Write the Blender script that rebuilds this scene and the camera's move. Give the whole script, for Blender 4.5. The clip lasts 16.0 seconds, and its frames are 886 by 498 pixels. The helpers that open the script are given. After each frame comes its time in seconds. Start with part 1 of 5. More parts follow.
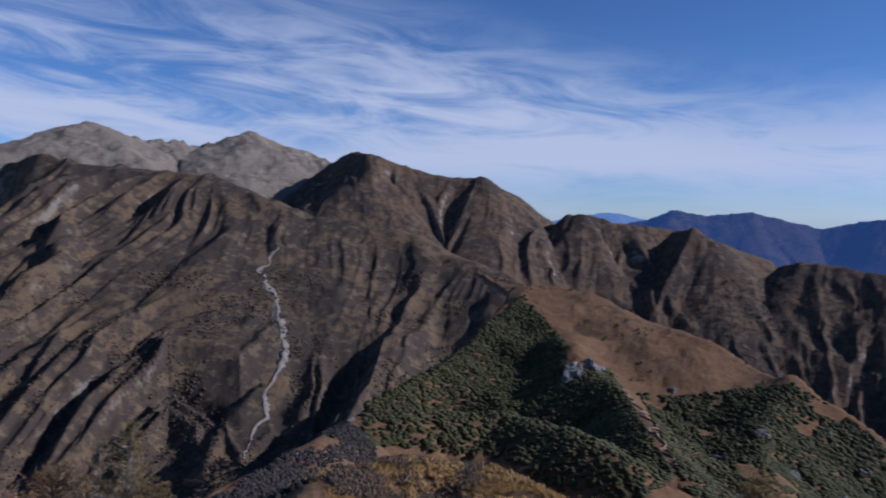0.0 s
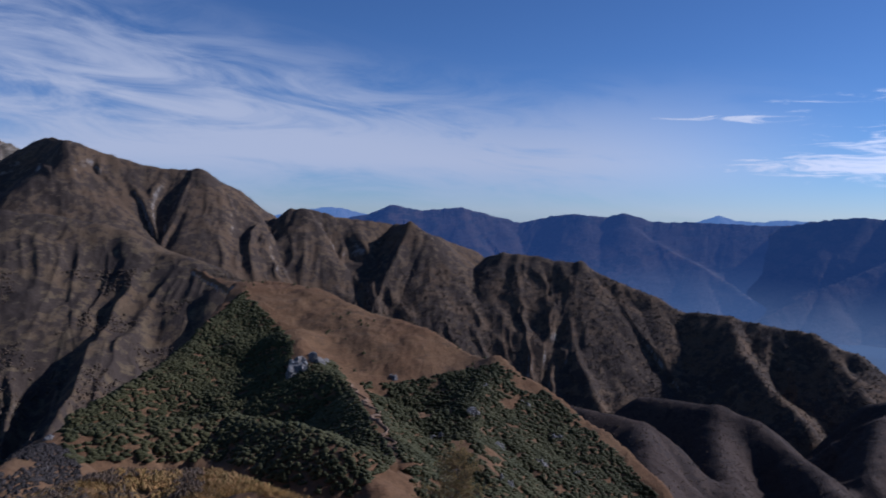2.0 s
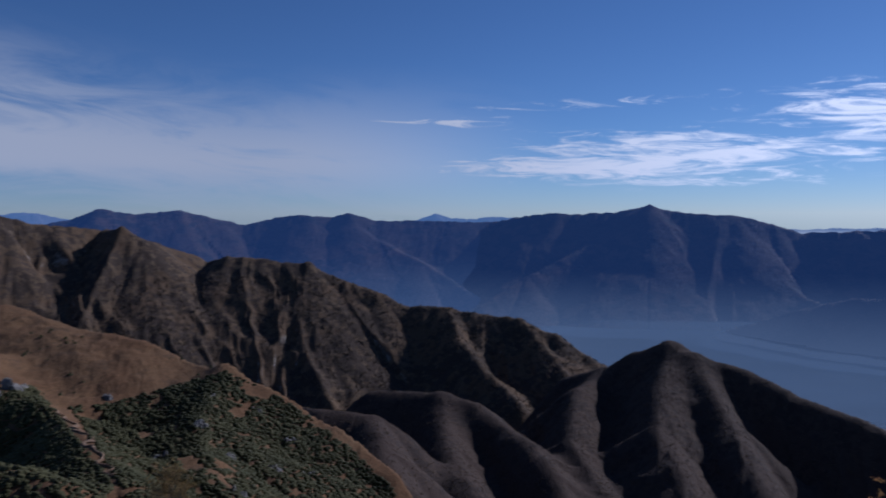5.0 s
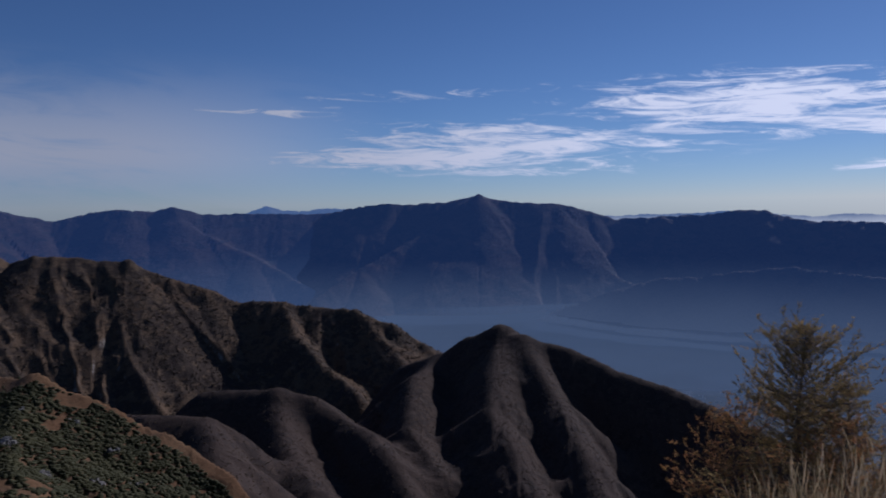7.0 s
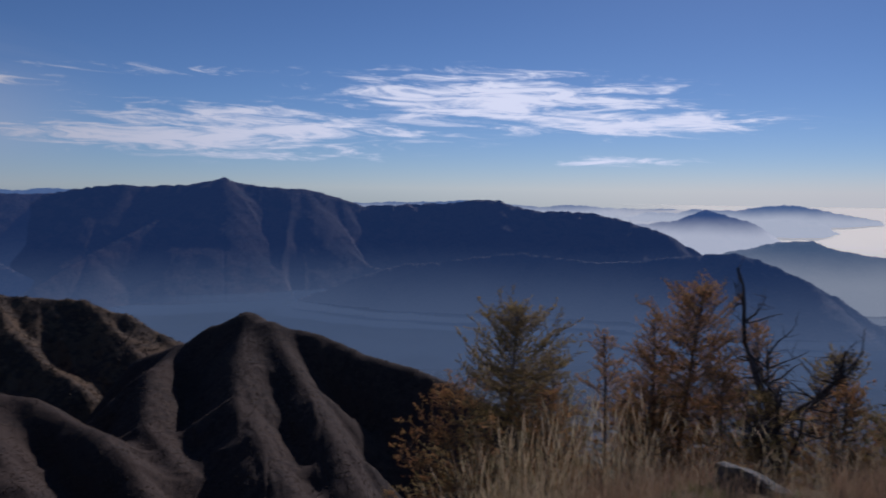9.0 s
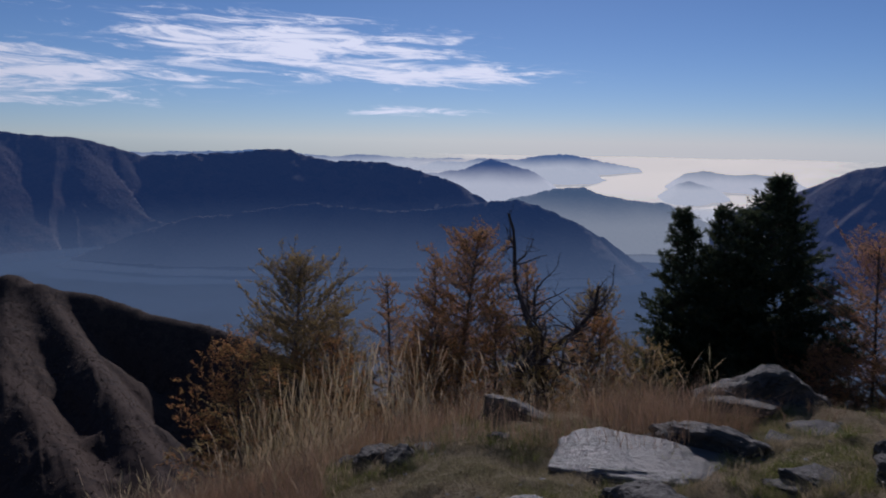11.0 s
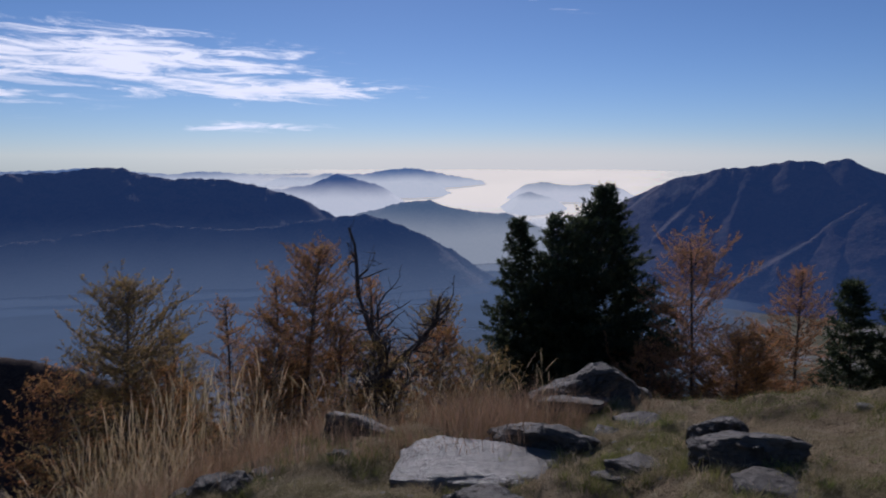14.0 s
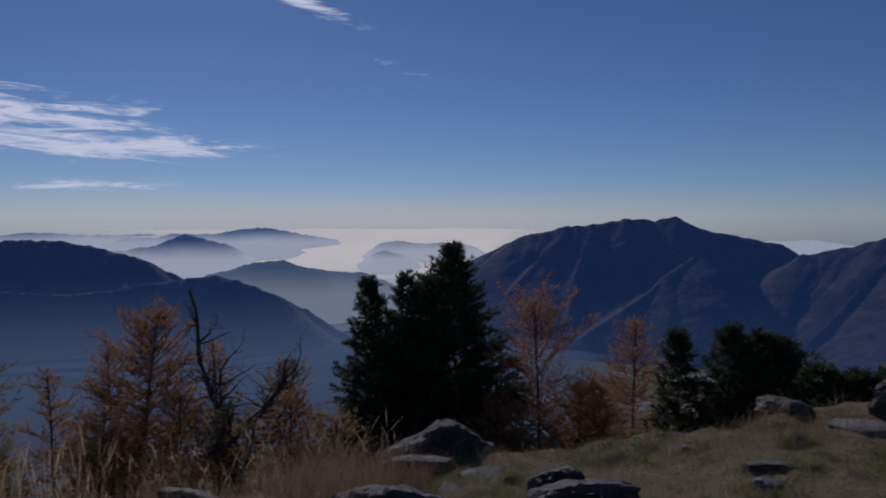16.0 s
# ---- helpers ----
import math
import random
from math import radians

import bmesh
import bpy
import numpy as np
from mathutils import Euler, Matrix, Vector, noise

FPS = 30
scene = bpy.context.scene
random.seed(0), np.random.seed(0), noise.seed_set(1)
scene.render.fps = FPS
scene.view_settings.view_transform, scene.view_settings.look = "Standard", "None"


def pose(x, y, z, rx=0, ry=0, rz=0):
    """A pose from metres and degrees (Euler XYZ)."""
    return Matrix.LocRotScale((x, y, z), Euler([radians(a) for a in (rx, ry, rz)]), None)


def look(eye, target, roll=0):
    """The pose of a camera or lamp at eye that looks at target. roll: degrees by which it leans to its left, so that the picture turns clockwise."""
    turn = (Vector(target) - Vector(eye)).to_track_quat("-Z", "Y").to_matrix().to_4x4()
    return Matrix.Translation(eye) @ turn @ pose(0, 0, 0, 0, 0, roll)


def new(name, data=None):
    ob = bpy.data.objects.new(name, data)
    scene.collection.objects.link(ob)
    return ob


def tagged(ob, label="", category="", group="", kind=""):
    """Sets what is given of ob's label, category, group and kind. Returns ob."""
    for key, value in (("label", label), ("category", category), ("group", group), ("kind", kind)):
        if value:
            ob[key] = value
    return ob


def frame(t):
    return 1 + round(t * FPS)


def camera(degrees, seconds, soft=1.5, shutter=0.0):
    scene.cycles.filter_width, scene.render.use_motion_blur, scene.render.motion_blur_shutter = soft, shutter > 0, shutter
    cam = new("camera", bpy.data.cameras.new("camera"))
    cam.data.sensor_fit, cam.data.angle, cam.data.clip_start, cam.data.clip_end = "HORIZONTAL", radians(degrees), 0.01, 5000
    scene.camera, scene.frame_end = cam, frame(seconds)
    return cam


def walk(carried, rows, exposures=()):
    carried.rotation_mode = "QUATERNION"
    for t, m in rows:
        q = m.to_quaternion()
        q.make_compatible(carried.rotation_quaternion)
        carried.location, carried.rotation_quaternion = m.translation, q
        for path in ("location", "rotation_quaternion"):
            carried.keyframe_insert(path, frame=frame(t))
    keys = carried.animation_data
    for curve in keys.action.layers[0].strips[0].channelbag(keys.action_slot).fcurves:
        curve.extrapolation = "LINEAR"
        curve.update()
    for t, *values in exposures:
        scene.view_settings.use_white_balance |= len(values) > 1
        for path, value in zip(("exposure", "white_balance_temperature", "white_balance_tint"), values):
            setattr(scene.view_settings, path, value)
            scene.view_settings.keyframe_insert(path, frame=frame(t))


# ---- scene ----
# camera: held at arm's length by someone turning on a mountain top; eye 1.6 m over the turf
EYE = 1.6
cam = camera(60.75, 16.0, soft=1.8, shutter=0.5)
PATH = (
    (0, -0.000, 0.500, EYE, 87.18, -0.80, 0.01),
    (0.5, 0.044, 0.498, EYE, 86.70, -0.67, -4.99),
    (1, 0.090, 0.492, EYE, 86.52, -0.72, -10.36),
    (1.5, 0.135, 0.481, EYE, 86.73, -0.86, -15.71),
    (2, 0.177, 0.467, EYE, 87.08, -1.05, -20.77),
    (2.5, 0.194, 0.461, EYE, 87.21, -0.70, -22.89),
    (3, 0.209, 0.454, EYE, 87.16, -0.58, -24.73),
    (3.5, 0.227, 0.445, EYE, 87.09, -0.54, -27.05),
    (4, 0.254, 0.431, EYE, 87.12, -0.56, -30.53),
    (4.5, 0.292, 0.406, EYE, 87.27, -0.33, -35.79),
    (5, 0.330, 0.375, EYE, 87.31, 0.09, -41.34),
    (5.2, 0.342, 0.364, EYE, 87.31, 0.19, -43.22),
    (7.5, 0.421, 0.269, EYE, 86.03, 0.72, -57.43),
    (8, 0.442, 0.234, EYE, 85.54, 0.25, -62.12),
    (8.5, 0.461, 0.193, EYE, 85.42, -0.11, -67.34),
    (9, 0.477, 0.149, EYE, 85.42, -0.65, -72.71),
    (9.5, 0.488, 0.109, EYE, 85.09, -1.05, -77.41),
    (10, 0.495, 0.070, EYE, 84.05, -0.90, -81.92),
    (12.5, 0.499, -0.031, EYE, 80.10, -1.04, -93.57),
    (13, 0.498, -0.046, EYE, 80.34, -0.81, -95.30),
    (13.5, 0.496, -0.066, EYE, 81.46, -0.48, -97.55),
    (14, 0.493, -0.085, EYE, 83.01, -0.12, -99.82),
    (14.5, 0.489, -0.107, EYE, 84.48, 0.07, -102.31),
    (15, 0.483, -0.129, EYE, 85.85, 0.23, -105.01),
    (15.5, 0.476, -0.152, EYE, 86.77, 0.31, -107.73),
    (16, 0.468, -0.177, EYE, 87.47, 0.03, -110.75),
)
EXPOSURES = ((0.0, 0.22, 4920, 18), (2.0, 0.05, 4920, 18), (3.5, -0.2, 4920, 18), (5.0, -0.35, 4920, 18), (7.5, -0.6, 5250, 20), (9.0, -0.52, 5350, 20), (10.2, -0.62, 5350, 20), (12.5, -0.1, 5600, 20), (13.2, -0.08, 5550, 20), (14.5, -0.5, 5400, 20), (16.0, -0.95, 5300, 21))
walk(cam, [(t, pose(*p)) for t, *p in PATH], EXPOSURES)

# ---------------------------------------------------------------- light
SUN_AZ, SUN_EL = radians(94.5), radians(28.5)
world = bpy.data.worlds.new("world")
scene.world = world
world.use_nodes = True


class Nodes:
    """Short hand for building node trees."""

    def __init__(self, tree):
        self.tree = tree
        tree.nodes.clear()

    def add(self, kind, **values):
        n = self.tree.nodes.new(kind)
        for key, value in values.items():
            setattr(n, key, value)
        return n

    def link(self, a, b):
        self.tree.links.new(a, b)

    def put(self, socket, value):
        if isinstance(value, bpy.types.NodeSocket):
            self.tree.links.new(value, socket)
        else:
            socket.default_value = value

    def math(self, op, a, b=0.0, c=0.0, clamp=False):
        n = self.add("ShaderNodeMath", operation=op, use_clamp=clamp)
        for k, v in enumerate((a, b, c)):
            self.put(n.inputs[k], v)
        return n.outputs[0]

    def step(self, value, lo, hi, out_lo=0.0, out_hi=1.0):
        n = self.add("ShaderNodeMapRange", interpolation_type="SMOOTHSTEP")
        for k, v in enumerate((value, lo, hi, out_lo, out_hi)):
            self.put(n.inputs[k], v)
        return n.outputs[0]

    def noise(self, vector, scale, detail=5.0, rough=0.55, warp=0.0):
        n = self.add("ShaderNodeTexNoise")
        if vector is not None:
            self.put(n.inputs["Vector"], vector)
        for key, v in (("Scale", scale), ("Detail", detail), ("Roughness", rough), ("Distortion", warp)):
            n.inputs[key].default_value = v
        return n.outputs["Fac"]

    def mix(self, fac, a, b):
        n = self.add("ShaderNodeMix", data_type="RGBA")
        self.put(n.inputs[0], fac)
        for k, v in ((6, a), (7, b)):
            self.put(n.inputs[k], v if isinstance(v, bpy.types.NodeSocket) else (*v, 1.0))
        return n.outputs[2]

    def combine(self, x, y, z):
        n = self.add("ShaderNodeCombineXYZ")
        for k, v in enumerate((x, y, z)):
            self.put(n.inputs[k], v)
        return n.outputs[0]


def build_sky():
    w = Nodes(world.node_tree)
    sky = w.add("ShaderNodeTexSky", sky_type="NISHITA", sun_disc=False, sun_elevation=SUN_EL,
                sun_rotation=SUN_AZ, altitude=1900.0, air_density=0.88, dust_density=0.25, ozone_density=4.0)
    way = w.add("ShaderNodeTexCoord").outputs["Generated"]
    sep = w.add("ShaderNodeSeparateXYZ")
    w.link(way, sep.inputs[0])
    az = w.math("MULTIPLY", w.math("ARCTAN2", sep.outputs[0], sep.outputs[1]), 57.2958)
    el = w.math("MULTIPLY", w.math("ARCSINE", sep.outputs[2]), 57.2958)

    def window(value, a, b, c, d):
        return w.math("MULTIPLY", w.step(value, a, b), w.step(value, c, d, 1.0, 0.0))

    # veil of high cirrus, streaked and slightly climbing to one side
    tilt = w.math("MULTIPLY_ADD", az, 0.10, el)
    fine = w.noise(w.combine(w.math("MULTIPLY", az, 0.09), w.math("MULTIPLY", tilt, 0.42), 3.0), 1.0, 7.0, 0.62, 0.9)
    broad = w.noise(w.combine(w.math("MULTIPLY", az, 0.035), w.math("MULTIPLY", tilt, 0.16), 7.0), 1.0, 3.0, 0.5, 0.5)
    top = w.math("MULTIPLY_ADD", w.step(az, -15.0, 30.0), -7.0, 15.5)
    veil = w.math("MULTIPLY", window(az, -70.0, -50.0, 28.0, 52.0), w.step(w.math("SUBTRACT", el, top), -6.0, 3.0, 1.0, 0.0))
    veil = w.math("MULTIPLY", veil, w.step(el, 0.5, 4.0, 0.35, 1.0))
        # broken bright streaks nearer the sun
    streak = w.noise(w.combine(w.math("MULTIPLY", az, 0.19), w.math("MULTIPLY", w.math("MULTIPLY_ADD", az, 0.03, el), 1.5), 11.0), 1.0, 8.0, 0.7, 0.8)

    def patch(a, e, wa, we, lean):
        da = w.math("MULTIPLY", w.math("SUBTRACT", az, a), 1.0 / wa)
        de = w.math("MULTIPLY", w.math("SUBTRACT", w.math("MULTIPLY_ADD", w.math("SUBTRACT", az, a), lean, el), e), 1.0 / we)
        return w.math("POWER", 2.718, w.math("MULTIPLY", w.math("ADD", w.math("MULTIPLY", da, da), w.math("MULTIPLY", de, de)), -1.0))

    band = w.math("MULTIPLY", patch(20.0, 4.6, 30.0, 3.2, 0.0), 0.22)
    cirrus = w.math("MULTIPLY", veil, w.step(w.math("ADD", band, w.math("MULTIPLY_ADD", broad, 0.6, w.math("MULTIPLY", fine, 0.92))), 0.56, 0.95))
    patches = None
    for spot, weight in (((77.0, 6.6, 13.0, 2.1, 0.02), 1.03), ((86.0, 4.9, 11.0, 1.2, 0.02), 0.98), ((60.0, 4.5, 13.0, 1.5, 0.05), 0.95), ((53.0, 3.3, 15.0, 1.2, 0.03), 1.0),
                         ((54.0, 8.1, 11.0, 0.5, -0.03), 0.52), ((40.0, 6.9, 7.0, 0.6, 0.0), 0.72), ((86.0, 2.1, 5.5, 0.4, 0.0), 0.8), ((66.0, 7.2, 5.0, 0.6, 0.0), 0.7),
                         ((101.5, 14.9, 3.6, 0.6, 0.28), 0.72), ((106.5, 11.2, 4.0, 0.45, 0.22), 0.5)):
        p = w.math("MULTIPLY", patch(*spot), weight)
        patches = p if patches is None else w.math("MAXIMUM", patches, p)
    bright = w.step(w.math("MULTIPLY_ADD", patches, 0.66, w.math("MULTIPLY_ADD", streak, 2.1, -0.51)), 0.76, 1.24)
    bright = w.math("MULTIPLY", bright, w.step(patches, 0.08, 0.4))
    cloud = w.math("MAXIMUM", w.math("MULTIPLY", cirrus, 0.9), bright, clamp=True)
    lit = w.math("MULTIPLY_ADD", w.step(az, 25.0, 80.0), 9.0, 7.5)
    white = w.add("ShaderNodeVectorMath", operation="SCALE")
    white.inputs[0].default_value = (1.0, 0.97, 0.95)
    w.put(white.inputs[3], lit)
    back = w.add("ShaderNodeBackground")
    back.inputs["Strength"].default_value = 0.063
    mixed = w.add("ShaderNodeMix", data_type="RGBA")
    w.link(cloud, mixed.inputs[0])
    # sunlit haze along the horizon under the sun
    haze = w.math("MULTIPLY", patch(106.0, -0.6, 24.0, 1.5, 0.0), 0.75)
    w.link(w.mix(haze, sky.outputs[0], (12.5, 11.5, 9.8)), mixed.inputs[6])
    w.link(white.outputs[0], mixed.inputs[7])
    w.link(mixed.outputs[2], back.inputs["Color"])
    out = w.add("ShaderNodeOutputWorld")
    w.link(back.outputs[0], out.inputs["Surface"])


build_sky()
sun = new("sun", bpy.data.lights.new("sun", "SUN"))
sun.data.energy, sun.data.angle, sun.data.color = 3.8, radians(0.5), (1.0, 0.9, 0.78)
sun.matrix_world = look((0, 0, 0), (-math.sin(SUN_AZ) * math.cos(SUN_EL), -math.cos(SUN_AZ) * math.cos(SUN_EL), -math.sin(SUN_EL)))

# ---------------------------------------------------------------- materials


def material(name, colours, scale, rough=0.9, bump=0.4, bump_scale=None, island=0.0, translucent=0.0, gloss=0.25, stretch=(1, 1, 1)):
    """A surface of two or three colours mingled at two scales, with fine relief."""
    m = bpy.data.materials.new(name)
    m.use_nodes = True
    w = Nodes(m.node_tree)
    vec = w.add("ShaderNodeMapping")
    w.link(w.add("ShaderNodeTexCoord").outputs["Object"], vec.inputs[0])
    vec.inputs["Scale"].default_value = stretch
    v = vec.outputs[0]
    large, small = w.noise(v, scale, 4.0), w.noise(v, scale * 7.0, 6.0, 0.65)
    col = w.mix(w.step(large, 0.36, 0.64), colours[0], colours[1])
    if len(colours) > 2:
        col = w.mix(w.step(small, 0.5, 0.68), col, colours[2])
    else:
        col = w.mix(w.math("MULTIPLY", small, 0.6), col, colours[0])
    if island:
        n = w.add("ShaderNodeHueSaturation")
        g = w.add("ShaderNodeNewGeometry")
        w.put(n.inputs["Value"], w.step(g.outputs["Random Per Island"], 0.0, 1.0, 1.0 - island, 1.0 + island))
        w.put(n.inputs["Hue"], w.step(g.outputs["Random Per Island"], 1.0, 0.0, 0.5 - island * 0.04, 0.5 + island * 0.04))
        w.link(col, n.inputs["Color"])
        col = n.outputs[0]
    b = w.add("ShaderNodeBsdfPrincipled")
    w.link(col, b.inputs["Base Color"])
    b.inputs["Roughness"].default_value = rough
    b.inputs["Specular IOR Level"].default_value = gloss
    if bump:
        n = w.add("ShaderNodeBump")
        n.inputs["Strength"].default_value = bump
        n.inputs["Distance"].default_value = 0.3 / scale if bump_scale is None else bump_scale
        w.link(small, n.inputs["Height"])
        w.link(n.outputs[0], b.inputs["Normal"])
    out = w.add("ShaderNodeOutputMaterial")
    top = b.outputs[0]
    if translucent:
        t = w.add("ShaderNodeBsdfTranslucent")
        w.link(col, t.inputs["Color"])
        mixed = w.add("ShaderNodeMixShader")
        mixed.inputs[0].default_value = translucent
        w.link(top, mixed.inputs[1])
        w.link(t.outputs[0], mixed.inputs[2])
        top = mixed.outputs[0]
    w.link(top, out.inputs["Surface"])
    return m


def mountain_material(name, turf, turf_dry, rock, wood, size, rocky=0.5, woody=0.5, bump=1.0, air=None):
    """Turf, bare rock on the steep parts and patches of bare winter woods; air adds painted haze."""
    m = bpy.data.materials.new(name)
    m.use_nodes = True
    w = Nodes(m.node_tree)
    v = w.add("ShaderNodeTexCoord").outputs["Object"]
    geo = w.add("ShaderNodeNewGeometry")
    up = w.add("ShaderNodeSeparateXYZ")
    w.link(geo.outputs["Normal"], up.inputs[0])
    n1 = w.noise(v, 1.0 / size, 6.0, 0.6)
    n2 = w.noise(v, 6.0 / size, 6.0, 0.68)
    n3 = w.noise(v, 32.0 / size, 4.0, 0.7)
    col = w.mix(w.step(n1, 0.38, 0.62), turf, turf_dry)
    patch = w.math("ADD", w.math("MULTIPLY", n2, 0.6), w.math("MULTIPLY", n1, 0.4))
    col = w.mix(w.step(patch, 0.58 - 0.16 * woody, 0.66 - 0.16 * woody), col, wood)
    steep = w.math("ADD", up.outputs[2], w.math("MULTIPLY_ADD", n2, 0.55, -0.28))
    col = w.mix(w.step(steep, 0.40 + 0.35 * rocky, 0.22 + 0.35 * rocky), col, rock)
    dark = w.add("ShaderNodeHueSaturation")
    w.put(dark.inputs["Value"], w.step(n3, 0.3, 0.7, 0.82, 1.18))
    w.link(col, dark.inputs["Color"])
    b = w.add("ShaderNodeBsdfPrincipled")
    w.link(dark.outputs[0], b.inputs["Base Color"])
    b.inputs["Roughness"].default_value = 0.95
    b.inputs["Specular IOR Level"].default_value = 0.1
    n = w.add("ShaderNodeBump")
    n.inputs["Strength"].default_value = 0.7 * bump
    n.inputs["Distance"].default_value = size * 0.012
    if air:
        # backdrop of far ranges: distance haze painted as emission, paler down in valley mist
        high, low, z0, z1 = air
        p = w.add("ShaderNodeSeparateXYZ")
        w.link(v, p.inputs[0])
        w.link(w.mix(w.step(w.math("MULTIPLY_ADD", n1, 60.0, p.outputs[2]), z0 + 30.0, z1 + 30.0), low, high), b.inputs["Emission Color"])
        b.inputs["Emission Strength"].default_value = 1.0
    w.link(n3, n.inputs["Height"])
    w.link(n.outputs[0], b.inputs["Normal"])
    w.link(b.outputs[0], w.add("ShaderNodeOutputMaterial").inputs["Surface"])
    return m


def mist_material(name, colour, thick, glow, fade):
    """Mist lying in the valleys, with glow painted in: thins out towards its edges, with ragged wisps."""
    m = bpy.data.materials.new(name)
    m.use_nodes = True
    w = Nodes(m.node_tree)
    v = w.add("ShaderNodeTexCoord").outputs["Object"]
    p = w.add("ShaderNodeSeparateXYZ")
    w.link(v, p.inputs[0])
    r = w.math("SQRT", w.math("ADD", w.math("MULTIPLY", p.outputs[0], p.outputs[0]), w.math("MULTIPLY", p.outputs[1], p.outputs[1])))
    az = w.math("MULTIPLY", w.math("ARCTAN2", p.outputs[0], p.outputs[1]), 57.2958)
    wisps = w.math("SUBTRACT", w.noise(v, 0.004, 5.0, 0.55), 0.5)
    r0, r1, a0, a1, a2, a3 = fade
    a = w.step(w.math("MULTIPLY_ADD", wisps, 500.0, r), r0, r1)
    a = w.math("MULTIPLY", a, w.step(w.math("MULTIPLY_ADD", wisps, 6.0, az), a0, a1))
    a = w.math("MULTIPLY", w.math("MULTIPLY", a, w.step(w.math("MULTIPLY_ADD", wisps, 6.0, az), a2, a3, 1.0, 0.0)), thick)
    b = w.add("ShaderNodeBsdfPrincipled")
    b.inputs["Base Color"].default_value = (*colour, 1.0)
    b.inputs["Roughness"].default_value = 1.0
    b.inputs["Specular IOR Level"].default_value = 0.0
    # glow added in place of light scattered through the mist
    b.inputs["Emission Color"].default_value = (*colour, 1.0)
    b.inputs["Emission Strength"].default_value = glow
    clear, mixed = w.add("ShaderNodeBsdfTransparent"), w.add("ShaderNodeMixShader")
    w.link(a, mixed.inputs[0])
    w.link(clear.outputs[0], mixed.inputs[1])
    w.link(b.outputs[0], mixed.inputs[2])
    w.link(mixed.outputs[0], w.add("ShaderNodeOutputMaterial").inputs["Surface"])
    return m


M_GREY = mountain_material("grey_rock_slope", (0.20, 0.16, 0.118), (0.235, 0.195, 0.145), (0.38, 0.34, 0.295), (0.15, 0.118, 0.085), 150, 0.8, 0.4)
M_BROWN = mountain_material("autumn_slope", (0.117, 0.078, 0.045), (0.14, 0.102, 0.058), (0.19, 0.16, 0.125), (0.06, 0.044, 0.033), 95, 0.16, 0.85)
M_CRAG = mountain_material("crag_slope", (0.123, 0.08, 0.048), (0.145, 0.1, 0.06), (0.27, 0.235, 0.195), (0.07, 0.051, 0.038), 90, 0.62, 0.8)
M_WOOD = mountain_material("bare_wood_slope", (0.062, 0.043, 0.033), (0.075, 0.052, 0.039), (0.09, 0.074, 0.058), (0.046, 0.034, 0.028), 45, 0.0, 0.6)
M_NEAR = mountain_material("near_slope", (0.15, 0.081, 0.039), (0.17, 0.098, 0.048), (0.30, 0.275, 0.25), (0.118, 0.07, 0.038), 60, 0.25, 0.35)


def far_haze_material(high, low, z0, z1):
    return mountain_material("hazed_far_slope", (0.042, 0.032, 0.025), (0.07, 0.047, 0.031), (0.07, 0.058, 0.047), (0.027, 0.026, 0.022), 420, 0.3, 0.6, 1.0, (high, low, z0, z1))


# haze tones painted into the far ranges' emission: high, low, heights between
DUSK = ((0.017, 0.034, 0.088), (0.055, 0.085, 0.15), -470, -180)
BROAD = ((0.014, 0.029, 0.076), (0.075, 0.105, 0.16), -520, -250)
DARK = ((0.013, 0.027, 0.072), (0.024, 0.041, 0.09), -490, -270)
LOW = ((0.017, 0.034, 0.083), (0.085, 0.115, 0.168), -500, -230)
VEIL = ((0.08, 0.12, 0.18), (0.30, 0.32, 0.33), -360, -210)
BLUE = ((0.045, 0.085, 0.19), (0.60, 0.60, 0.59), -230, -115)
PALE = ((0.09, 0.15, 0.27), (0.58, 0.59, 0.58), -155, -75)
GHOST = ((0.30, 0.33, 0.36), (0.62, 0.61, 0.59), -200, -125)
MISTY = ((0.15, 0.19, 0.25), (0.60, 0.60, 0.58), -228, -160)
M_SCREE = material("pale_scree", ((0.21, 0.18, 0.145), (0.27, 0.235, 0.195), (0.12, 0.098, 0.075)), 0.08, 0.95, 0.8, 1.0, gloss=0.1)

M_LIME = material("pale_limestone", ((0.19, 0.172, 0.15), (0.25, 0.228, 0.2), (0.11, 0.098, 0.082)), 0.12, 0.9, 0.8, 0.8, gloss=0.15)

# ---------------------------------------------------------------- terrain


def lattice(ix, iy, seed):
    h = (ix.astype(np.int64) * 374761393 + iy.astype(np.int64) * 668265263 + seed * 974634541) & 0xFFFFFFFF
    h = ((h ^ (h >> 13)) * 1274126177) & 0xFFFFFFFF
    return ((h ^ (h >> 16)) & 0xFFFF) / 65535.0 * 2.0 - 1.0


def smooth_noise(x, y, seed=0):
    x, y = np.asarray(x, float), np.asarray(y, float)
    ix, iy = np.floor(x), np.floor(y)
    u, v = x - ix, y - iy
    u, v = u * u * u * (u * (u * 6 - 15) + 10), v * v * v * (v * (v * 6 - 15) + 10)
    a, b = lattice(ix, iy, seed), lattice(ix + 1, iy, seed)
    c, d = lattice(ix, iy + 1, seed), lattice(ix + 1, iy + 1, seed)
    return (a + (b - a) * u) * (1 - v) + (c + (d - c) * u) * v


def fractal(x, y, octaves=4, seed=0, gain=0.5, sharp=False):
    total, amp, norm = 0.0, 1.0, 0.0
    for k in range(octaves):
        n = smooth_noise(x, y, seed + k * 17)
        total = total + amp * ((1.0 - 2.0 * np.abs(n)) if sharp else n)
        norm += amp
        x, y, amp = x * 2.03 + 5.2, y * 2.03 - 3.1, amp * gain
    return total / norm


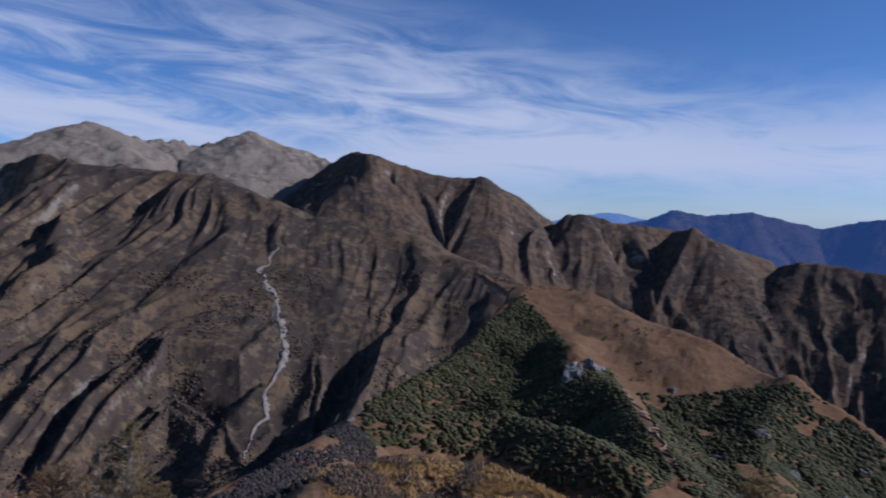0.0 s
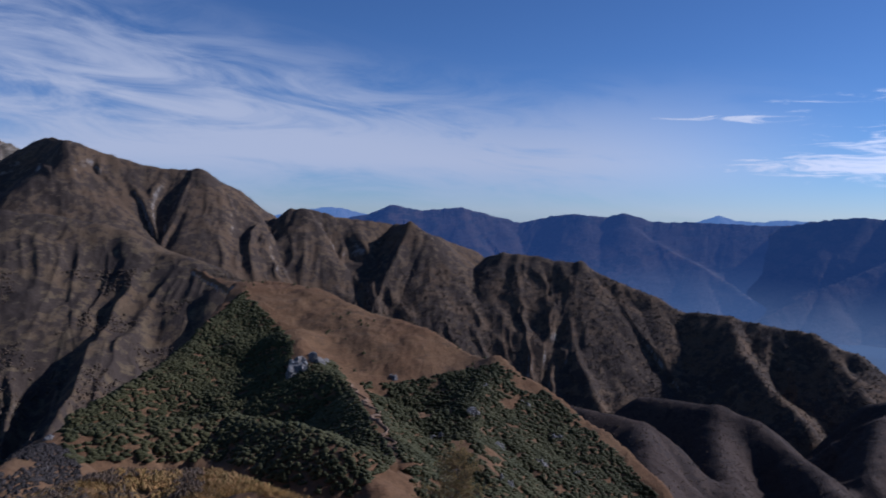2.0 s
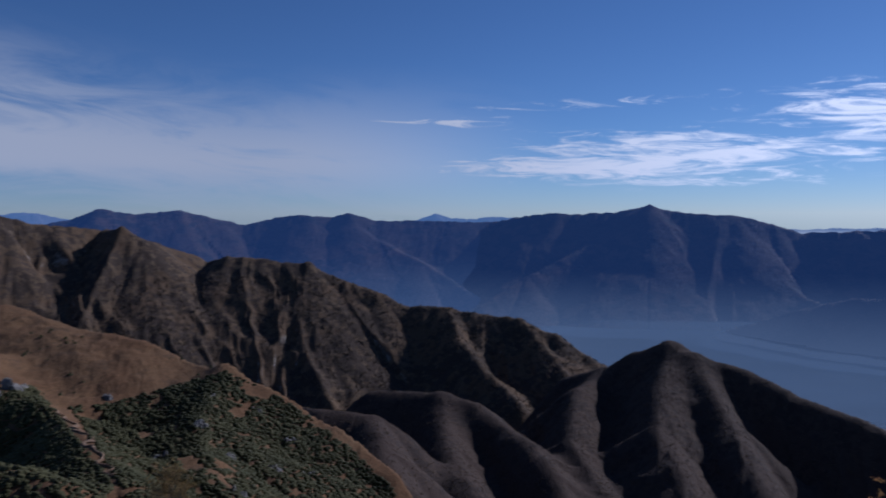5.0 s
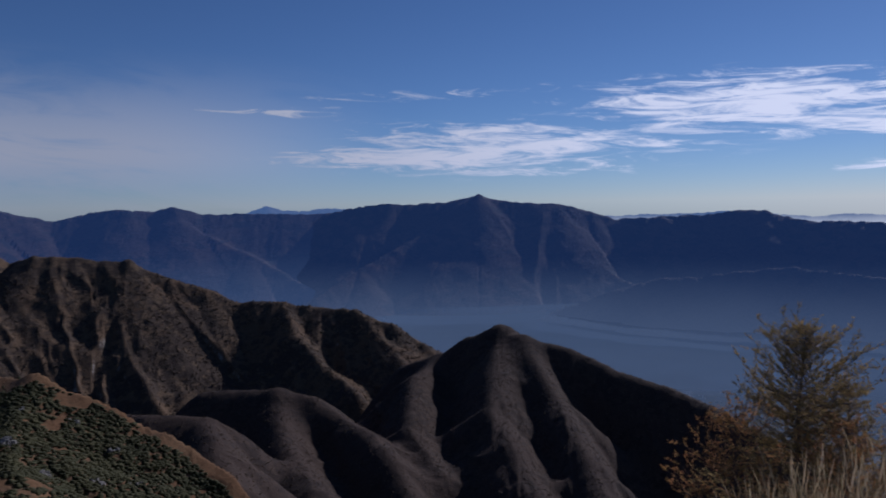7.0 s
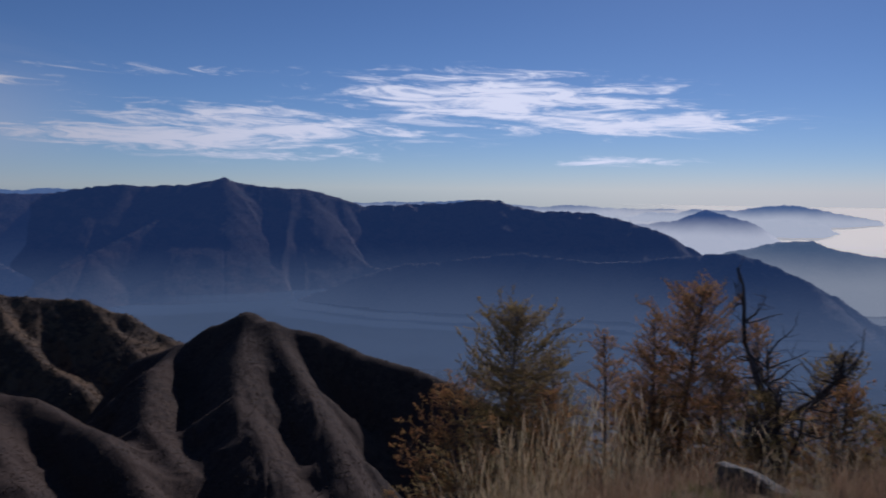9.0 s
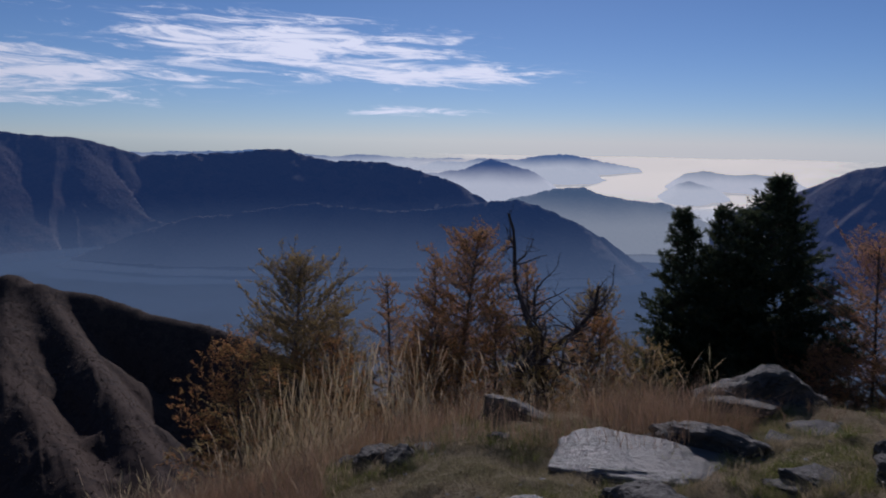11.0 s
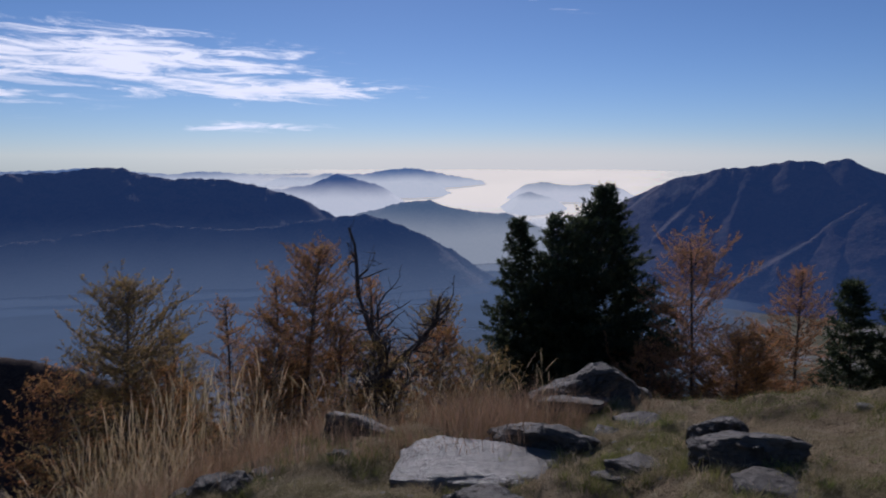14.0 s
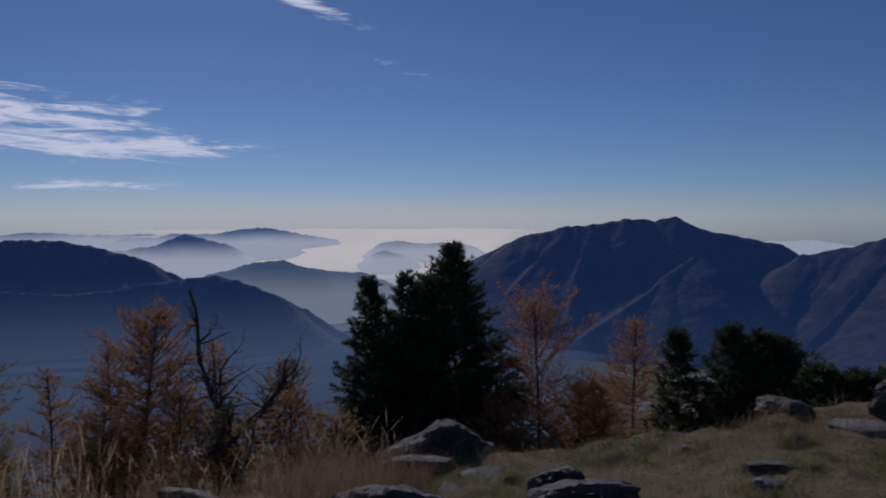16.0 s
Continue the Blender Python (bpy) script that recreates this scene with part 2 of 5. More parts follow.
def spot(az, el, r):
    """Place on bearing az (degrees clockwise from +y), angle el over the eye's level, at r metres."""
    a = radians(az)
    return (r * math.sin(a), r * math.cos(a), EYE + r * math.tan(radians(el)))


def swell(a, b, k):
    """The higher of two heights, with the crease between them filled softly over k metres."""
    h = np.maximum(k - np.abs(a - b), 0.0) / k
    return np.maximum(a, b) + h * h * k * 0.25


class Ridge:
    """A crest line with rounded back and flanks that fall from it, cut by gullies that run down the fall line."""

    def __init__(self, points, slope=0.7, gully=0.0, width=60.0, craggy=0.0, seed=1, curve=0.0, blunt=8.0, sharp=True, cap=0.5):
        self.p = np.array([spot(*q) for q in points])
        self.slope, self.gully, self.width, self.craggy, self.seed = slope, gully, width, craggy, seed
        self.curve, self.blunt, self.sharp, self.cap = curve, blunt, sharp, cap

    def height(self, x, y):
        best = np.full(x.shape, -1e9)
        s, d = np.zeros(x.shape), np.zeros(x.shape)
        along = 0.0
        last = len(self.p) - 2
        for k, (a, b) in enumerate(zip(self.p[:-1], self.p[1:])):
            dx, dy = b[0] - a[0], b[1] - a[1]
            length = math.hypot(dx, dy)
            t = ((x - a[0]) * dx + (y - a[1]) * dy) / length ** 2
            u = np.clip(t, 0, 1)
            past = np.maximum(-t, 0.0) * (k == 0) + np.maximum(t - 1, 0.0) * (k == last)
            px, py = a[0] + u * dx, a[1] + u * dy
            away = np.hypot(x - px, y - py)
            round_d = np.sqrt(away * away + self.blunt ** 2) - self.blunt
            steep = np.where(x * px + y * py > px * px + py * py, 1.5, 1.0) * self.slope
            z = a[2] + (b[2] - a[2]) * u - steep * round_d * (1.0 - self.curve * np.minimum(away / 600.0, 1.0)) - self.cap * past * length
            nearer = z > best
            best, d, s = np.where(nearer, z, best), np.where(nearer, away, d), np.where(nearer, along + u * length, s)
            along += length
        if self.craggy:
            best = best + self.craggy * (fractal(s / 22.0, d / 60.0, 3, self.seed + 3) - 0.1) * np.exp(-d / 80.0)
        if self.gully:
            ss = s + 0.35 * self.width * smooth_noise(s / self.width * 0.8, d / (self.width * 2.5), self.seed + 9)
            cut = fractal(ss / self.width, d / (self.width * 6.0), 5, self.seed, 0.42, self.sharp)
            best = best + self.gully * (cut - 0.45) * np.minimum(d / (self.width * 1.6), 1.0)
        return best


def beyond(x, y, corners):
    """How far outside a plan outline a place lies."""
    ok, d = np.zeros(x.shape, bool), np.full(x.shape, 1e9)
    for (x0, y0), (x1, y1) in zip(corners, corners[1:] + corners[:1]):
        ok ^= ((y0 > y) != (y1 > y)) & (x < (x1 - x0) * (y - y0) / (y1 - y0 + 1e-9) + x0)
        u = np.clip(((x - x0) * (x1 - x0) + (y - y0) * (y1 - y0)) / ((x1 - x0) ** 2 + (y1 - y0) ** 2), 0, 1)
        d = np.minimum(d, np.hypot(x - x0 - u * (x1 - x0), y - y0 - u * (y1 - y0)))
    return np.where(ok, 0.0, d)


class Massif:
    def __init__(self, ridges, rough=8.0, grain=90.0, seed=5, warp=0.0, floor=-520.0, fill=25.0, bounds=None, drop=0.9, ribs=None):
        self.bounds, self.drop = bounds and [spot(a, 0, r)[:2] for a, r in bounds], drop
        self.ribs = ribs
        self.ridges, self.rough, self.grain, self.seed, self.warp, self.floor, self.fill = ridges, rough, grain, seed, warp, floor, fill

    def top(self, az):
        """Height of the main crest on each bearing."""
        crest = np.concatenate([r.p for r in self.ridges[:2]])
        own = np.degrees(np.arctan2(crest[:, 0], crest[:, 1]))
        order = np.argsort(own)
        return np.interp(az, own[order], crest[order, 2])

    def blend(self, x, y):
        z = self.ridges[0].height(x, y)
        for r in self.ridges[1:]:
            z = swell(z, r.height(x, y), self.fill)
        return z

    def height(self, x, y):
        x, y = np.asarray(x, float), np.asarray(y, float)
        z = self.blend(x, y)
        if self.warp:
            wx = x + self.warp * fractal(x / 170.0, y / 170.0, 3, self.seed + 40)
            wy = y + self.warp * fractal(x / 170.0, y / 170.0, 3, self.seed + 60)
            soft = self.blend(wx, wy)
            z = np.maximum(z - 0.35 * np.abs(z - soft), 0.5 * z + 0.5 * soft)
        z = z + self.rough * (fractal(x / self.grain, y / self.grain, 6, self.seed, 0.55) - 0.25)
        if self.ribs:
            # ribs and gullies down the fall line, slanting where the slope turns away
            deep, wide, below, bearings, slants, force = self.ribs
            r, az = np.hypot(x, y), np.degrees(np.arctan2(x, y))
            u = az * 17.5 - np.interp(az, bearings, slants) * (r - 1050.0)
            u = u + 0.7 * wide * fractal(x / (3 * wide), y / (3 * wide), 3, self.seed + 80)
            cut = fractal(u / wide, r / (wide * 5.0), 3, self.seed + 90, 0.45, True)
            deep = deep * np.interp(az, bearings, force) * np.clip(0.9 + 1.6 * fractal(x / 190.0, y / 190.0, 2, self.seed + 95), 0.15, 1.8)
            fall = np.clip((self.top(az) - z) / below, 0, 1)
            z = z + deep * (cut - 0.35) * fall
        if self.bounds:
            z = z - self.drop * beyond(x, y, self.bounds)
        return np.maximum(z, self.floor)


def sheet(name, field, az0, az1, columns, r0, r1, rows, mat, trim=None, rings=None, smooth=True):
    """A height field over a sector round the eye, as one mesh."""
    az = np.radians(np.linspace(az0, az1, columns))
    r = np.linspace(r0, r1, rows) if rings is None else np.asarray(rings)
    rows = len(r)
    a, q = np.meshgrid(az, r)
    x, y = q * np.sin(a), q * np.cos(a)
    z = field(x, y)
    me = bpy.data.meshes.new(name)
    i = np.arange(rows * columns).reshape(rows, columns)
    faces = np.stack([i[:-1, :-1], i[1:, :-1], i[1:, 1:], i[:-1, 1:]], -1).reshape(-1, 4)
    co = np.stack([x, y, z], -1).reshape(-1, 3)
    keep = (co[faces, 2].max(1) > -519.0)
    if trim:
        keep &= (beyond(co[:, 0], co[:, 1], trim)[faces] < 2.5).all(1)
    faces = faces[keep]
    used = np.unique(faces)
    index = np.zeros(len(co), int)
    index[used] = np.arange(len(used))
    faces, co = index[faces], co[used]
    me.vertices.add(len(co))
    me.vertices.foreach_set("co", co.ravel())
    me.loops.add(len(faces) * 4)
    me.loops.foreach_set("vertex_index", faces.ravel().astype(np.int32))
    me.polygons.add(len(faces))
    me.polygons.foreach_set("loop_start", np.arange(0, len(faces) * 4, 4, dtype=np.int32))
    me.polygons.foreach_set("use_smooth", np.full(len(faces), smooth))
    me.update(calc_edges=True)
    me.materials.append(mat)
    return new(name, me)


GREY = Massif([Ridge([(-34, 2.5, 2450), (-30.3, 2.9, 2400), (-27.3, 4.3, 2400), (-26, 5.6, 2400), (-24.8, 5.85, 2400), (-23.3, 5.15, 2400), (-19.5, 4.85, 2400),
                      (-18.3, 4.6, 2400), (-16.4, 5.0, 2400), (-14.4, 5.55, 2380), (-13.4, 5.4, 2380), (-12, 4.8, 2350), (-10.8, 4.25, 2300), (-8.3, 3.6, 2200), (-6, 2.5, 2100)],
                     0.40, 15, 60, 13, 3), Ridge([(-25, 5.6, 2400), (-24, 4.4, 2260), (-21, 3.0, 2050)], 0.42, 8, 50, 5, 8), Ridge([(-14.4, 5.4, 2380), (-13.2, 4.0, 2250), (-11.5, 2.2, 2050)], 0.5, 12, 50, 5, 9)], 14, 70, 3, 12, fill=50.0)
CRAG = Massif([
    Ridge([(-12, 0.5, 2160), (-10.3, 1.8, 2110), (-8.5, 3.45, 2010), (-6.8, 4.4, 1870), (-5.5, 4.4, 1700), (-3, 3.45, 1690), (-0.6, 2.85, 1680), (1.5, 2.65, 1670), (3, 2.75, 1660),
           (4.1, 2.0, 1650), (5.6, 1.2, 1665), (6.9, 0.15, 1710), (8.6, -0.95, 1720), (9.4, 0, 1610), (10.4, 0.1, 1600), (12.5, -0.5, 1600), (15.3, -0.85, 1620), (17.2, -1.0, 1640), (18.3, -1.0, 1560)],
          0.82, 17, 56, 3, 11, 0.2),
    Ridge([(18.3, -1.0, 1560), (19.6, -1.7, 1550), (22.8, -2.8, 1600), (24, -3.5, 1620), (25.4, -3.05, 1520), (27.8, -3.25, 1510), (29.3, -3.6, 1500), (31.2, -3.6, 1490),
           (33.8, -4.9, 1470), (36.3, -5.9, 1450), (38.8, -6.9, 1430), (41.7, -7.1, 1410), (44.5, -7.55, 1390), (47.2, -7.95, 1370), (49.9, -8.95, 1340), (52.1, -10.3, 1320), (54.5, -12.2, 1290)],
          0.70, 12, 56, 1.5, 21, 0.15),
    Ridge([(9.4, 0, 1610), (8.6, -3.0, 1500), (8.4, -5.5, 1420)], 1.5, 6, 40, 2, 4),
    Ridge([(-5.7, 4.3, 1690), (-5.1, 1.5, 1600), (-4.9, -1.5, 1520)], 1.5, 6, 40, 2, 6),
    Ridge([(-2.8, 3.4, 1690), (-1.0, 0, 1590), (0.3, -3.3, 1500)], 1.5, 6, 40, 2, 7),
    Ridge([(2.8, 2.7, 1660), (3.7, -0.9, 1560), (4.8, -5, 1470)], 1.5, 6, 40, 2, 9),
    Ridge([(18.3, -1.0, 1560), (17.6, -4, 1470), (17.5, -8, 1380), (18, -11, 1310)], 1.35, 6, 40, 1, 12),
    Ridge([(25.4, -3.1, 1520), (24.6, -6, 1430), (25.0, -9.5, 1330), (27, -13.5, 1220)], 1.2, 6, 40, 1, 14),
    Ridge([(31.2, -3.6, 1490), (30.2, -7, 1380), (31.0, -10.5, 1280), (33, -14, 1160)], 1.1, 6, 40, 1, 15),
    Ridge([(41.7, -7.1, 1410), (42.6, -9.5, 1300), (45.0, -12.0, 1200), (47, -14, 1120)], 0.75, 6, 45, 0, 16),
    Ridge([(47.2, -8.0, 1370), (49.6, -10.5, 1280), (51.5, -13.0, 1200)], 0.7, 8, 45, 0, 17),
], 5.5, 45, 11, 6, fill=14.0, ribs=(11, 34, 60.0, (0, 40, 60), (0.0, -0.1, -0.3), (0.75, 0.6, 0.5)))
BROWN = Massif([
    Ridge([(-26.2, 3.1, 1470), (-21.4, 2.8, 1400), (-17.2, 2.45, 1310), (-15.2, 1.75, 1260), (-11.2, 0.15, 1190), (-9.3, -0.6, 1160),
           (-7, -0.65, 1150), (-3.6, -1.25, 1125), (-1.9, -1.9, 1105), (0.3, -3.1, 1070), (2.4, -3.75, 1030), (4.6, -5.0, 985), (5.9, -5.5, 950)], 0.56, 5, 60, 1, 31, 0.2, 16.0),
    Ridge([(-38, 1.0, 1800), (-33, 2.0, 1700), (-30.3, 2.6, 1600), (-27.9, 3.6, 1500), (-26.2, 3.1, 1472)], 2.2, 8, 50, 2, 38),
    Ridge([(-26.2, 3.1, 1472), (-26.6, -1, 1240), (-26.8, -3.6, 1080), (-28.5, -4.8, 1030), (-30.5, -7.0, 980), (-33, -12, 880)], 1.5, 5, 50, 1, 32, blunt=14.0),
    Ridge([(-17.2, 2.45, 1310), (-19.5, -2, 1130), (-18.8, -7.6, 960), (-18, -14, 810), (-18.5, -19.5, 700)], 1.15, 7, 60, 1, 33, blunt=12.0),
    Ridge([(-9.3, -0.6, 1160), (-8.2, -6.2, 1000), (-8.6, -11.6, 840), (-10.2, -14.8, 740), (-12, -18.5, 660)], 1.3, 7, 60, 1, 34, blunt=12.0),
    Ridge([(-1.9, -1.9, 1105), (-2.7, -7.9, 900), (-5.2, -13.3, 720), (-8, -16, 640)], 0.8, 7, 60, 1, 35, blunt=14.0),
    Ridge([(-23, 2.9, 1420), (-24, -3.5, 1120), (-22.6, -10, 900), (-21, -16, 770)], 1.15, 7, 60, 1, 36, blunt=12.0),
], 5, 45, 31, 8, fill=18.0, ribs=(23, 52, 45.0, (-30, -20, -15, -10, -4), (0.75, 0.7, 0.3, 0.15, 0.3), (1.0, 1.0, 0.7, 0.45, 0.4)))
HILL = Massif([
    Ridge([(50.6, -12.1, 1060), (53.5, -11.6, 1040), (55.9, -10.05, 1020), (58.1, -9.4, 1000), (59.6, -10.2, 980), (63.2, -10.9, 960), (65.7, -12, 940), (66.6, -12.5, 930), (70.5, -13.5, 900),
           (73.1, -14.5, 880), (77.9, -16.7, 850), (84, -20, 800), (90, -24, 740)], 0.95, 10, 90, 1, 41, blunt=18.0, sharp=False),
    Ridge([(58.1, -9.6, 1000), (57.4, -15.2, 800), (59.4, -19.3, 680), (61.5, -22.5, 600), (64, -27, 520)], 0.86, 8, 40, 0, 42, blunt=18.0, sharp=False),
    Ridge([(59.8, -10.3, 975), (62.3, -14.6, 830), (64.9, -19.1, 690), (66.4, -22.3, 610), (67.5, -27, 520)], 1.1, 8, 40, 0, 43, blunt=18.0, sharp=False),
    Ridge([(53.5, -11.7, 1040), (51.5, -13.0, 930), (51.0, -16.5, 800), (53.5, -20, 690)], 0.86, 8, 40, 0, 44, blunt=18.0, sharp=False),
    Ridge([(34.6, -14.2, 900), (36, -13.3, 890), (38.2, -13.2, 880), (41.6, -13.5, 860), (43.7, -14.2, 840), (46.2, -15.9, 800), (48.2, -17, 740), (49.8, -19, 680), (52, -23, 600)], 0.9, 10, 55, 0, 45, blunt=18.0, sharp=False),
    Ridge([(29, -14.0, 760), (32.2, -14.4, 700), (35.8, -14.9, 690), (36.5, -17.2, 620), (37.4, -19.5, 560), (39, -24, 500)], 1.0, 8, 45, 0, 46, blunt=18.0, sharp=False),
    Ridge([(41.1, -13.9, 860), (41.5, -17, 740), (43.5, -20.5, 640), (45, -24, 580)], 0.95, 8, 45, 0, 47, blunt=18.0, sharp=False),
], 2.5, 40, 41, 6, fill=24.0, ribs=(5, 26, 40.0, (30, 60, 80), (-0.1, -0.3, -0.3), (1, 1, 1)))
SPUR = Massif([
    Ridge([(2.4, -4.4, 760), (4.8, -5.3, 660), (7.2, -5.4, 630), (9.3, -5.55, 600), (10.9, -5.8, 580), (13.4, -6.9, 550), (17.5, -8.15, 510), (21.4, -10.2, 480), (25.3, -11.5, 450)], 0.45, 0, 60, 0, 51, 0.0, 40.0, cap=0.8),
    Ridge([(25.3, -12.2, 450), (27.9, -13.3, 440), (30, -14.4, 430), (32.6, -16.2, 420), (34.8, -18.1, 410), (37.8, -20.6, 390), (41, -24, 370)], 0.85, 10, 30, 2, 52),
    Ridge([(6.1, -5.9, 610), (6.1, -6.5, 560), (3.4, -8.7, 500), (0, -11.7, 440), (-5.6, -14.2, 390)], 0.6, 6, 30, 1, 53),
    Ridge([(10, -9.0, 480), (10.5, -11, 430), (14.2, -13.4, 380), (15.3, -14.8, 330), (17.7, -18, 270), (20, -22, 220)], 0.65, 8, 30, 1, 54),
    Ridge([(-10, -17, 240), (-6, -15.2, 250), (-1.3, -14.9, 260), (5.2, -14.6, 265), (9.5, -15.6, 240), (13.7, -17.5, 215), (17, -21, 190)], 0.6, 4, 25, 1, 55),
    Ridge([(-14, -23, 90), (-9.4, -20.6, 95), (-5.6, -18.8, 110), (-1.7, -17.8, 118), (2.7, -17.9, 118), (7, -20, 100), (11, -24, 90)], 0.6, 3, 15, 1, 56),
    Ridge([(-20, -22, 130), (-16.4, -19.8, 145), (-11.9, -17.4, 170), (-7, -15.6, 205)], 0.7, 5, 20, 2, 57),
    Ridge([(25.3, -12.6, 450), (23, -15, 380), (24.5, -19, 310), (27, -23, 260)], 0.7, 8, 25, 2, 58),
], 3.2, 24, 51, 6, bounds=[(2.4, 760), (4.8, 665), (9.3, 600), (13.4, 550), (17.5, 510), (21.4, 480), (25.3, 450), (30, 430), (34.8, 410), (37.8, 390), (42, 350), (46, 60), (-24, 60),
             (-22, 125), (-16.4, 150), (-11.9, 175), (-7.5, 208), (-8.5, 300), (-5.6, 390), (0, 445), (3.4, 505), (5.5, 600)], drop=2.6)

massifs = []
for name, field, args, mat, label in (
        ("mountain", GREY, (-40, 0, 340, 1350, 2500, 150), M_GREY, "bare grey rocky summits behind the brown mountain"),
        ("mountain", CRAG, (-14, 60, 700, 1000, 2220, 250), M_CRAG, "long craggy brown ridge with shadowed gullies"),
        ("mountain", BROWN, (-38, 10, 520, 560, 1580, 260), M_BROWN, "brown autumn mountainside cut by ravines"),
        ("mountain", HILL, (26, 96, 540, 450, 1150, 190), M_WOOD, "dark rounded hill covered in bare woods"),
        ("mountain", SPUR, (-26, 48, 660, 70, 800, 330), M_NEAR, "near spur with pines, rocks and dry grass")):
    ob = tagged(sheet(name, field.height, *args, mat, trim=field.bounds), label, "mountain")
    massifs.append(ob)

